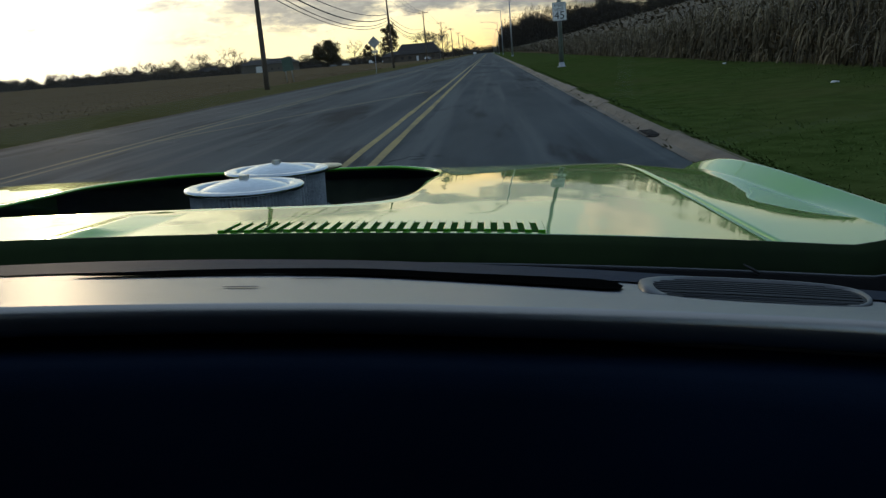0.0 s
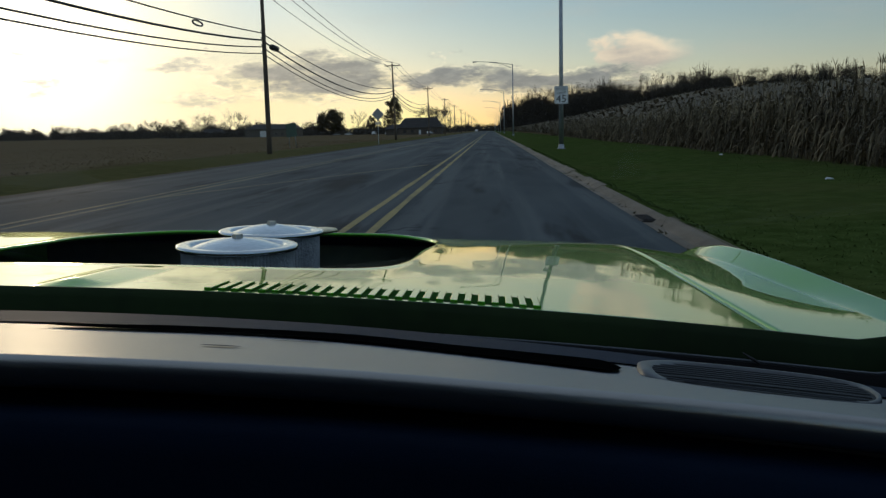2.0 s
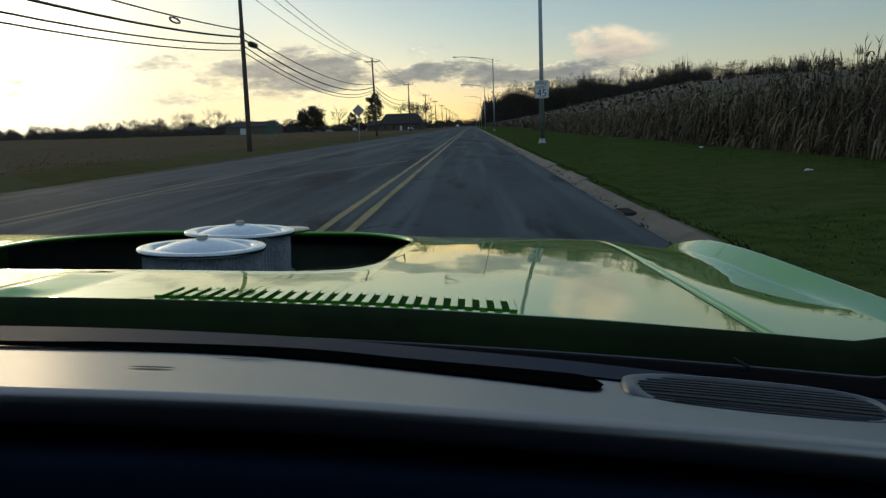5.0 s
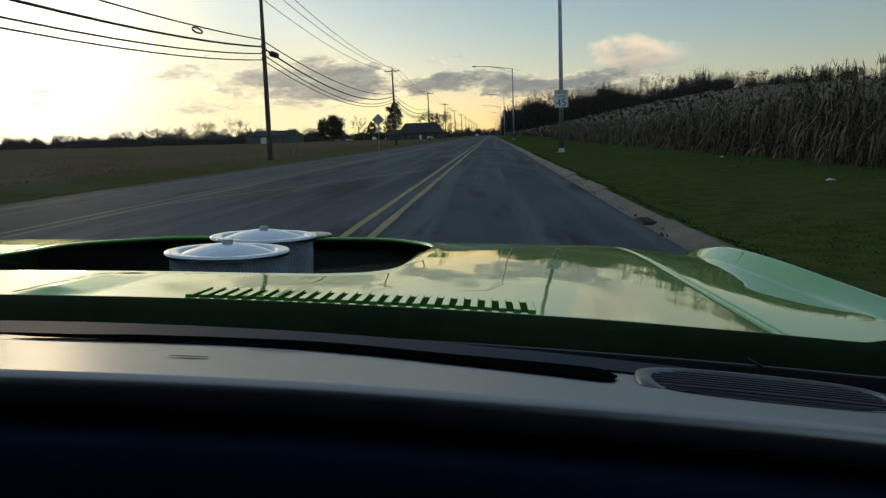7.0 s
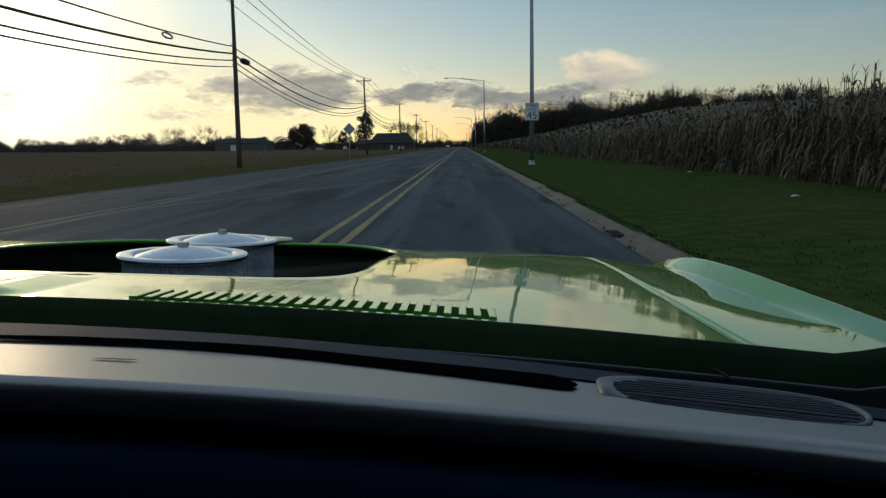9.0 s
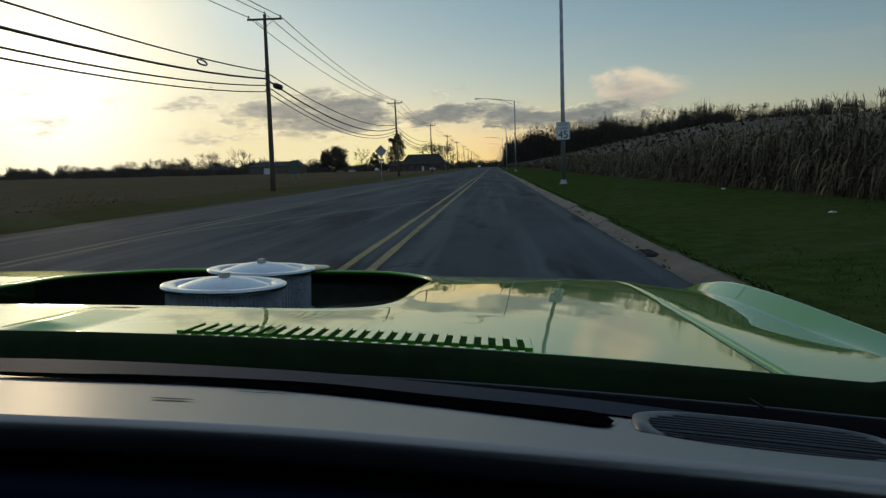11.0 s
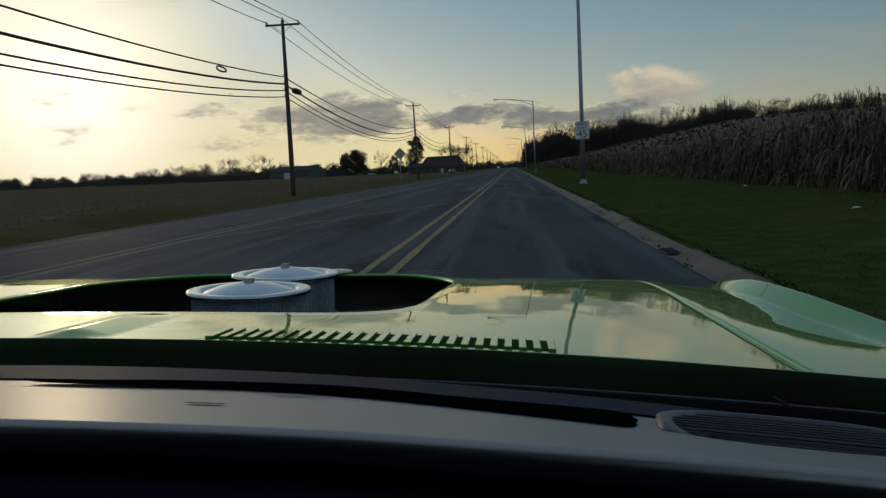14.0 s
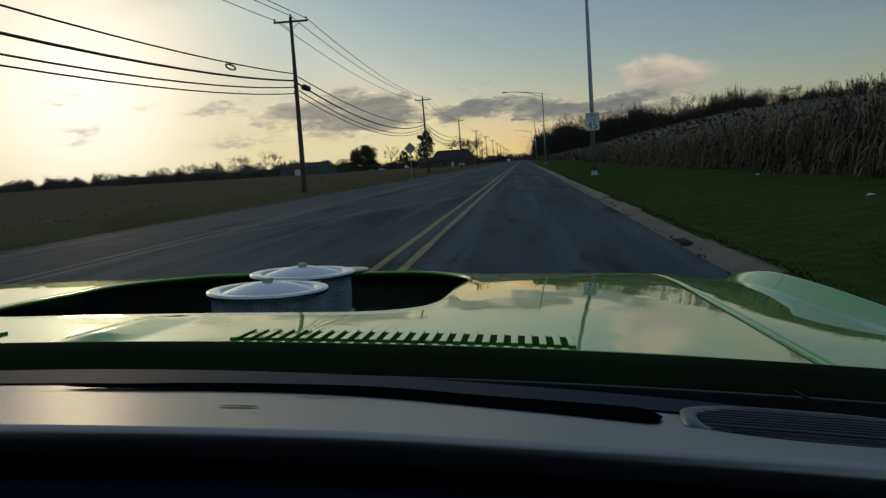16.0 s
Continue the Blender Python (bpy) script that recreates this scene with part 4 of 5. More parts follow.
barn, _ = gabled("barn", "long low brown barn with pale sliding door", (-131, 515), 31, 18, 4.6, 3.0, "siding")
part("door", boxed(-6.5, -1.5, -9.14, -9.0, -0.3, 3.6, 0.03), M["barn_door"], barn, "pale sliding barn door")
for x in (3, 7, 11):
    part("window", boxed(x - 0.6, x + 0.6, -9.08, -9.0, 1.2, 2.2, 0.02), M["window"], barn)
house, hroof = gabled("house", "low brown house with a broad dark roof", (-32, 398), 20, 13, 3.1, 4.6, "house_wall")
for x in (-7, -3.5, 3.5, 7):
    w = part("window", boxed(x - 0.7, x + 0.7, -6.56, -6.5, 0.9, 2.2, 0.02), M["window"], house)
part("door", boxed(-0.5, 0.5, -6.58, -6.5, 0.0, 2.1, 0.02), M["barn_door"], house)
part("chimney", boxed(3.5, 4.4, -0.5, 0.5, 5.0, 8.6, 0.03), M["house_wall"], hroof)
part("wall", boxed(-16.0, -9.9, -4.6, 4.6, -0.5, 2.6), M["house_wall"], house, "wall of the low side wing")
part("roof", mesh_of("roof", [(-16.6, -5.2, 2.6), (-9.4, -5.2, 2.6), (-9.4, 5.2, 2.6), (-16.6, 5.2, 2.6), (-13.6, 0, 4.9), (-6.5, 0, 4.9)], [(0, 1, 5, 4), (2, 3, 4, 5), (1, 2, 5), (3, 0, 4), (3, 2, 1, 0)]), M["roofing"], house, "roof of the low side wing")
gabled("far_house", "small far house below the trees", (-210, 640), 16, 10, 3.2, 3.0, "siding")


def vehicle(label, at, turn, mat, tall=0.0):
    v = thing("parked_car", label, "car", (at[0], at[1], ground_z(*at)), group="parked vehicles by the house")
    v.rotation_euler = (0, 0, radians(turn))
    side = [(-2.2, 0.35), (-2.25, 0.75), (-1.9, 0.95 + tall * 0.4), (-1.2, 1.42 + tall), (0.5, 1.45 + tall), (1.15, 0.98 + tall * 0.2), (2.1, 0.85), (2.25, 0.6), (2.2, 0.32)]
    bm = bmesh.new()
    f = bm.faces.new([bm.verts.new((x, -0.88, z)) for x, z in side])
    ex = bmesh.ops.extrude_face_region(bm, geom=[f])
    bmesh.ops.translate(bm, verts=[q for q in ex["geom"] if isinstance(q, bmesh.types.BMVert)], vec=(0, 1.76, 0))
    bmesh.ops.bevel(bm, geom=bm.edges[:], offset=0.07, segments=2, affect="EDGES")
    part("body", bm, M[mat], v)
    for s in (-1, 1):
        part("side_window", boxed(-1.25, 0.6, s * 0.885 - 0.01, s * 0.885 + 0.01, 0.98 + tall * 0.4, 1.34 + tall, 0.004), M["window"], v)
        for x in (-1.4, 1.4):
            w = part("wheel", tube_mesh("wheel", [(x, s * 0.70, 0.33), (x, s * 0.90, 0.33)], 0.33, 18), M["tyre"], v)
            part("rim", tube_mesh("rim", [(x, s * 0.90, 0.33), (x, s * 0.91, 0.33)], 0.2, 14), M["galv"], w)
    return v


vehicle("white car parked beside the house", (-84, 505), 12, "vehicle_white")
vehicle("white van parked beside the house", (-68, 500), 80, "vehicle_white", 0.5)
vehicle("pale car parked near the trees", (-60, 505), 30, "vehicle_white")
vehicle("grey car parked near the trees", (-92, 510), 10, "vehicle_grey")
vehicle("white car parked in the house drive", (-27, 385), 75, "vehicle_white")

# ---------------------------------------------------------------- the car the camera rides in
CAR = thing("car", "green muscle car with cut hood and twin air cleaners", "car")
# the lane's camber leans the car to the kerb; the nose dip fits the horizon in the camera's view
CAR.matrix_basis = pose(0, 0, 0, math.degrees(NOSE)) @ pose(0, 0, 1.0) @ pose(0, 0, 0, 0, LEAN) @ pose(0, 0, -1.0)


def spline(pts, v):
    """A smooth curve through (position, height) pairs."""
    if v <= pts[0][0]:
        return pts[0][1] + (v - pts[0][0]) * (pts[1][1] - pts[0][1]) / (pts[1][0] - pts[0][0])
    for i, ((a, za), (b, zb)) in enumerate(zip(pts, pts[1:])):
        if v <= b:
            p0, p3 = pts[max(0, i - 1)], pts[min(len(pts) - 1, i + 2)]
            m0, m1 = (zb - p0[1]) / (b - p0[0]), (p3[1] - za) / (p3[0] - a)
            h = b - a
            t = (v - a) / h
            return (2 * t ** 3 - 3 * t * t + 1) * za + (t ** 3 - 2 * t * t + t) * h * m0 + (-2 * t ** 3 + 3 * t * t) * zb + (t ** 3 - t * t) * h * m1
    return pts[-1][1]


def hood_mid(y):
    """Height of the hood along the middle."""
    return spline([(-0.90, 1.0265), (-0.65, 1.0155), (-0.36, 1.0005), (-0.20, 0.9913), (0.0, 0.9793), (0.20, 0.9664), (0.40, 0.9508), (0.50, 0.9412), (0.60, 0.9280), (0.80, 0.900), (1.00, 0.864), (1.20, 0.824), (1.45, 0.765)], y)


def seam_x(y):
    return 0.788 - 0.018 * smooth(-0.75, 0.4, y) - 0.03 * smooth(0.4, 1.3, y)


def hood_z(x, y):
    # crowned at the back, level from side to side at the front
    z = hood_mid(y) - 0.050 * x * x * (1 - smooth(-0.75, 0.42, y))
    # the sides sag a little beside the cut-out, and its front rim stands up
    z -= 0.0015 * smooth(0.42, 0.79, abs(x)) * smooth(-0.50, 0.10, y)
    z += 0.008 * smooth(0.22, 0.48, y) * (1 - smooth(0.22, 0.42, abs(x + 0.02))) * (1 - smooth(0.55, 0.8, y))
    # edges rolled down to the seams
    z -= 0.0045 * max(0.0, (abs(x) - 0.60) / 0.18) ** 2
    # faint waves in the old sheet metal
    z += 0.00013 * math.sin(21 * x + 5 * y + 1.3) * math.sin(15 * y - 4 * x) + 0.00005 * math.sin(47 * x + 2.1) * math.sin(39 * y + 9 * x)
    # sharp middle rib behind the cut-out
    if y < -0.2:
        z += 0.0072 * smooth(-0.655, -0.61, y) * (1 - smooth(-0.50, -0.38, y)) * smooth(-0.056, -0.004, x) * (1 - min(1.0, max(0.0, (x + 0.004) / 0.046)))
    return z


HOLE_C = (-0.022, 0.09)


def hole_r(a):
    """Outline of the cut-out: wide, blunt at the back and drawn forwards at the sides."""
    c, s = math.cos(a), math.sin(a)
    k = smooth(-0.35, 0.35, s)
    rx, ry, p = 0.366 + 0.018 * k, (0.412 if s > 0 else 0.468), 5.6 - 2.4 * k
    return (abs(c / rx) ** p + abs(s / ry) ** p) ** (-1 / p)


HOOD_Y0, HOOD_Y1 = -0.648, 1.40


def rear_y(x):
    return HOOD_Y0 - 0.004 * (x / 0.77) ** 2


def build_hood():
    n, rings = 960, 34
    angs = [2 * math.pi * i / n for i in range(n)]
    # make the corners part of the outline
    for cx, cy in ((seam_x(HOOD_Y1), HOOD_Y1), (-seam_x(HOOD_Y1), HOOD_Y1), (seam_x(HOOD_Y0), HOOD_Y0 - 0.004), (-seam_x(HOOD_Y0), HOOD_Y0 - 0.004)):
        a = math.atan2(cy - HOLE_C[1], cx - HOLE_C[0]) % (2 * math.pi)
        i = min(range(n), key=lambda q: abs(angs[q] - a))
        angs[i] = a
    verts, faces = [], []

    def outer(a):
        c, s = math.cos(a), math.sin(a)
        lo, hi = 0.0, 3.0
        for _ in range(40):
            r = (lo + hi) / 2
            x, y = HOLE_C[0] + c * r, HOLE_C[1] + s * r
            if abs(x) <= seam_x(y) - 0.003 and rear_y(x) <= y <= HOOD_Y1:
                lo = r
            else:
                hi = r
        return lo

    cols = []
    for a in angs:
        c, s = math.cos(a), math.sin(a)
        r0, r1 = hole_r(a), outer(a)
        col = []
        # flange down into the hole, rolled lip
        for dr, dz in ((0.006, -0.008), (0.002, -0.006), (-0.001, -0.003), (0.0015, 0.0010), (0.005, 0.0030), (0.010, 0.0034), (0.017, 0.0010), (0.026, 0.0)):
            x, y = HOLE_C[0] + c * (r0 + dr), HOLE_C[1] + s * (r0 + dr)
            col.append((x, y, hood_z(x, y) + dz * (0.25 + 0.5 * smooth(0.1, 0.45, y) if dz > 0 else 1)))
        for q in range(1, rings + 1):
            t = q / rings
            r = r0 + 0.026 + (r1 - r0 - 0.026) * t
            x, y = HOLE_C[0] + c * r, HOLE_C[1] + s * r
            col.append((x, y, hood_z(x, y)))
        # rolled outer edge
        x, y, z = col[-1]
        ox, oy = c, s
        if abs(y - HOOD_Y1) < 0.01 or y < HOOD_Y0 + 0.01 and abs(abs(x) - seam_x(y)) > 0.004:
            ox, oy = 0.0, (1.0 if y > 0 else -1.0)
        elif abs(abs(x) - seam_x(y)) < 0.006:
            ox, oy = (1.0 if x > 0 else -1.0), 0.0
        for d, dz in ((0.002, -0.002), (0.003, -0.006), (0.003, -0.028)):
            col.append((x + ox * d, y + oy * d, z + dz))
        cols.append(col)
    m = len(cols[0])
    for col in cols:
        verts.extend(col)
    for i in range(n):
        j = (i + 1) % n
        for q in range(m - 1):
            faces.append((i * m + q, j * m + q, j * m + q + 1, i * m + q + 1))
    return part("hood", mesh_of("hood", verts, faces, True), M["green"], CAR, "glossy green hood with a wide cut-out")


HOOD = build_hood()


def build_louvres():
    """Two rows of green bars near the back edge of the hood, over dark sheets for the slots."""
    me = None
    for side in (1, -1):
        x0, x1 = 0.155, 0.524
        n = 24
        step = (x1 - x0) / n
        # the hood is uncut: a dark green sheet between the bars paints the slots' shade
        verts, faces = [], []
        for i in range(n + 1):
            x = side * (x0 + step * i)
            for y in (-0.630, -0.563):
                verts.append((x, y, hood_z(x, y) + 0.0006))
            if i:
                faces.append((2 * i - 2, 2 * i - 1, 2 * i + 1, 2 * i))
        part("slot_recess", mesh_of("slot_recess", verts, faces), M["slot_green"], HOOD, "dark green sheet drawn as shaded hood slots")
        for i in range(n + 1):
            x = side * (x0 + step * i)
            if me is None:
                bm = boxed(-step * 0.27, step * 0.27, -0.035, 0.035, -0.003, 0.0030, 0.0008, 2)
                me = bpy.data.meshes.new("louvre")
                bm.to_mesh(me)
                bm.free()
            b = part("louvre", me, M["green"], HOOD)
            slope = math.atan2(hood_z(x + 0.01, -0.5965) - hood_z(x - 0.01, -0.5965), 0.02)
            b.matrix_basis = Matrix.Translation((x, -0.5965, hood_z(x, -0.5965))) @ Euler((math.atan2(hood_z(x, -0.586) - hood_z(x, -0.606), 0.02), -slope, 0)).to_matrix().to_4x4()


build_louvres()


def fender_z(u, y):
    """Across the fender from the hood seam (0) to the side (1): a shallow valley, then a level blade that runs out at the front."""
    z = hood_z(seam_x(y), y) - (0.003 + 0.012 * smooth(-0.55, -0.15, y)) * (0.5 * smooth(0.0, 0.78, u) + 0.5 * min(1.0, u / 0.78)) * (1 - 0.5 * smooth(0.15, 0.5, y))
    top = spline([(-0.70, 0.9870), (-0.40, 0.9800), (-0.05, 0.9765), (0.15, 0.9705), (0.30, 0.9610), (0.40, 0.9500), (0.60, 0.9150), (1.42, 0.70)], y)
    z -= 0.07 * u * smooth(0.1, 1.2, y)
    start = 0.75 + 0.075 * smooth(-0.5, -0.2, y)
    ramp = min(1.0, max(0.0, (u - start) / (1 - start)))
    z += max(0.0, top - z) * (0.85 * ramp + 0.15 * smooth(0, 1, ramp))
    return z


def build_fender(side):
    ys = np.linspace(HOOD_Y0 - 0.012, 1.42, 64)
    us = np.linspace(0, 1, 70)
    W = 0.205
    verts, faces = [], []
    for y in ys:
        row = []
        xs0 = seam_x(y) + 0.003
        z0 = fender_z(0, y)
        row += [(xs0 - 0.001, z0 - 0.03), (xs0 - 0.001, z0 - 0.006), (xs0 + 0.001, z0 - 0.0015)]
        for u in us:
            row.append((xs0 + 0.003 + W * u, fender_z(u, y)))
        xe, ze = row[-1]
        row += [(xe + 0.006, ze - 0.004), (xe + 0.02, ze - 0.03), (xe + 0.032, ze - 0.08), (xe + 0.038, ze - 0.2), (xe + 0.035, ze - 0.42), (xe + 0.01, ze - 0.62)]
        verts += [(side * x, y, z) for x, z in row]
    # turned-down back edge
    back = [(x, y - 0.004, z - 0.05) for x, y, z in verts[:3 + len(us) + 6]]
    verts = back + verts
    m = 3 + len(us) + 6
    for j in range(len(ys)):
        for q in range(m - 1):
            f = (j * m + q, j * m + q + 1, (j + 1) * m + q + 1, (j + 1) * m + q)
            faces.append(f if side > 0 else f[::-1])
    k0 = m - 1
    ob = part("fender", mesh_of("fender", verts, faces[k0:], True), M["green"], CAR, "glossy green front fender")
    part("fender_back_edge", mesh_of("fender_back_edge", verts[:2 * m], faces[:k0], True), M["green_shaded"], ob, "green turned-down edge, darkened for shade")


build_fender(1)
build_fender(-1)


def build_cowl():
    """Back edge of the hood opening: green panel that turns down to the glass, and the black seal."""
    xs = np.linspace(-1.06, 1.06, 85)

    def strip(name, rows, mat, label=""):
        verts, faces = [], []
        for x in xs:
            for dy, dz in rows:
                y = rear_y(x) + dy
                verts.append((x, y, hood_mid(HOOD_Y0) - 0.050 * x * x + dz + 0.016 * smooth(0.85, 0.93, abs(x))))
        m = len(rows)
        for i in range(len(xs) - 1):
            for q in range(m - 1):
                faces.append((i * m + q, (i + 1) * m + q, (i + 1) * m + q + 1, i * m + q + 1))
        return part(name, mesh_of(name, verts, faces, True), mat, CAR, label)

    strip("cowl_panel", [(0.010, -0.030), (-0.0045, -0.001), (-0.0066, 0.0026), (-0.0095, 0.0022), (-0.013, -0.008), (-0.017, -0.027), (-0.021, -0.045)], M["green_shaded"], "green cowl panel under the glass, darkened for shade")
    strip("windshield_seal", [(-0.040, -0.045), (-0.046, -0.025), (-0.053, -0.0215), (-0.061, -0.025), (-0.066, -0.060)], M["rubber"], "black rubber windshield seal")
    line = [(x, rear_y(x) - 0.0565, hood_mid(HOOD_Y0) - 0.050 * x * x - 0.0205 + 0.016 * smooth(0.85, 0.93, abs(x))) for x in xs]
    part("wiper_tip", tube_mesh("wiper_tip", [(0.728, -0.702, 0.9745), (0.735, -0.708, 0.9705), (0.742, -0.712, 0.9665)], [0.0006, 0.0014, 0.0014], 6), M["trim"], CAR, "end of a parked wiper arm")
    part("glass_edge", tube_mesh("glass_edge", line, 0.0013, 6), M["bezel"], CAR, "thin grey lower edge of the glass")


build_cowl()


# engine bay and what shows of the engine through the cut-out
def build_bay():
    bay = part("engine_bay", boxed(-0.72, 0.72, -0.70, 1.30, 0.30, 0.34, 0.01), M["bay"], CAR)
    for x0, x1, y0, y1 in ((-0.74, -0.70, -0.70, 1.3), (0.70, 0.74, -0.70, 1.3), (-0.72, 0.72, -0.735, -0.70), (-0.72, 0.72, 1.28, 1.32)):
        part("bay_wall", boxed(x0, x1, y0, y1, 0.30, 0.80), M["bay"], bay)
    part("radiator_support", boxed(-0.70, 0.70, 0.61, 0.64, 0.34, 0.905, 0.01), M["bay"], CAR, "dull olive panel in front of the engine")
    part("intake_manifold", boxed(-0.16, 0.16, -0.22, 0.48, 0.60, 0.80, 0.03), M["bay"], CAR)
    part("engine_block", boxed(-0.28, 0.28, -0.45, 0.62, 0.34, 0.62, 0.04), M["bay"], CAR)
    for x in (-0.3, 0.3):
        part("valve_cover", boxed(x - 0.09, x + 0.09, -0.40, 0.55, 0.58, 0.70, 0.04, 3), M["alu"], CAR, "dull valve cover in shadow")
    pts = [(0.20 + 0.09 * math.cos(a), 0.06, 0.84 + 0.085 * math.sin(a)) for a in np.linspace(0, math.pi, 15)]
    part("fuel_hose", tube_mesh("fuel_hose", pts, 0.010, 8), M["rubber"], CAR)


build_bay()


def air_cleaner(y):
    a = new("air_cleaner")
    a.parent = CAR
    a.location = (0, y, 0)
    tagged(a, label="round aluminium air cleaner with pleated gauze filter")
    R = 0.1110
    z = 0.987
    lid = [(R - 0.004, z - 0.012), (R, z - 0.012), (R + 0.001, z - 0.007), (R - 0.0005, z - 0.0040), (R - 0.004, z - 0.0030), (R - 0.020, z - 0.0034), (R - 0.0235, z - 0.0045), (R - 0.0255, z - 0.0085),
           (R - 0.0275, z - 0.0085), (R - 0.031, z - 0.0068), (0.05, z + 0.0030), (0.03, z + 0.0068), (0.016, z + 0.0088), (0.012, z + 0.0095), (0.0, z + 0.0095)]
    part("lid", lathe_mesh("lid", lid, 96), M["alu"], a, "bright aluminium lid with raised middle")
    n = 180
    verts, faces = [], []
    for i in range(n):
        t = 2 * math.pi * i / n
        r = 0.101 + (0.0018 if i % 2 else -0.0018)
        for zz in (z - 0.092, z - 0.012):
            verts.append((r * math.cos(t), r * math.sin(t), zz))
    for i in range(n):
        j = (i + 1) % n
        faces.append((2 * i, 2 * j, 2 * j + 1, 2 * i + 1))
    part("filter_element", mesh_of("filter_element", verts, faces), M["gauze"], a, "grey pleated gauze filter")
    part("base_pan", lathe_mesh("base_pan", [(0.03, z - 0.11), (0.09, z - 0.108), (R, z - 0.098), (R + 0.001, z - 0.092), (0.10, z - 0.092)], 64), M["alu"], a)
    part("carburettor", lathe_mesh("carburettor", [(0.06, z - 0.20), (0.075, z - 0.16), (0.07, z - 0.11)], 24), M["bay"], a)
    bm = bmesh.new()
    bmesh.ops.create_cone(bm, cap_ends=True, segments=6, radius1=0.0105, radius2=0.0095, depth=0.0062, matrix=Matrix.Translation((0, 0, z + 0.0125)))
    part("wing_nut", bm, M["steel"], a, "brassy nut on the lid")
    return a


air_cleaner(0.0)
air_cleaner(0.25)
cap = [(0.0, 0.004), (0.020, 0.0035), (0.031, 0.002), (0.034, 0.0), (0.034, -0.004), (0.020, -0.008), (0.0, -0.008)]
part("breather_cap", lathe_mesh("breather_cap", cap, 32, (0.094, 0.335, 0.977)), M["brass"], CAR, "small pale brass disc beside the air cleaner")


# ---------------------------------------------------------------- inside the car
def dash_line(which, x):
    """Lines across the car on top of the dash: near lip, pad's far edge, slot's far edge, strip's far edge."""
    return spline({
        "lip": [(-1.0, -0.975), (0.0, -0.957), (0.34, -0.953), (0.484, -0.959), (0.665, -0.965), (0.75, -0.970), (1.0, -0.990)],
        "pad": [(-1.0, -0.870), (0.0, -0.832), (0.12, -0.832), (0.25, -0.829), (0.35, -0.836), (0.44, -0.852), (0.571, -0.877), (0.685, -0.902), (0.79, -0.909), (1.0, -0.932)],
        "slot": [(-1.0, -0.845), (0.0, -0.802), (0.135, -0.801), (0.24, -0.799), (0.344, -0.801), (0.44, -0.817), (0.577, -0.834), (0.81, -0.873), (1.0, -0.909)],
        "strip": [(-1.0, -0.810), (0.0, -0.758), (0.29, -0.762), (0.48, -0.784), (0.58, -0.798), (0.81, -0.842), (1.0, -0.878)],
    }[which], x)


def dash_top(x):
    return 1.0215 - 0.048 * x * x


def dash_z(x, y):
    """Top of the padded dash: the level pad, a dip at the slot, and a strip that turns up to the glass."""
    lip, pad, slot, strip = [dash_line(w, x) for w in ("lip", "pad", "slot", "strip")]
    # old creases in the pad: a long shallow trough and two finer ones
    fade = 1 - smooth(0.18, 0.33, x)
    worn = -0.0009 * math.exp(-((y + 0.895) / 0.010) ** 2) * fade - 0.0004 * math.exp(-((y + 0.870) / 0.0045) ** 2) * (1 - smooth(0.24, 0.34, x)) + 0.00012 * math.sin(y * 520 + 2 * x) * fade
    return dash_top(x) + worn + spline([(lip - 0.06, 0.0003), (lip, 0.0), (min(pad - 0.040, lip + (pad - lip) * 0.7), -0.0006), (pad, -0.009), (slot, -0.0120), (strip, -0.0105), (strip + 0.02, -0.010)], y)


def patch(name, xs, edge, material, parent, label="", lift=0.0015):
    """A thin strip that follows the pad between the two edges edge(x) gives."""
    verts, faces = [], []
    for i, x in enumerate(xs):
        for y in edge(x):
            verts.append((x, y, dash_z(x, y) + lift))
        if i:
            faces.append((2 * i - 2, 2 * i - 1, 2 * i + 1, 2 * i))
    return part(name, mesh_of(name, verts, faces), material, parent, label)


# the dash is scaled down towards one camera position, to fit the view from there
DASH_EYE, DASH_SIZE = Vector((0.4777, -1.5218, 1.1816)), 0.78


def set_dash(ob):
    ob.location, ob.scale = DASH_EYE * (1 - DASH_SIZE), (DASH_SIZE,) * 3


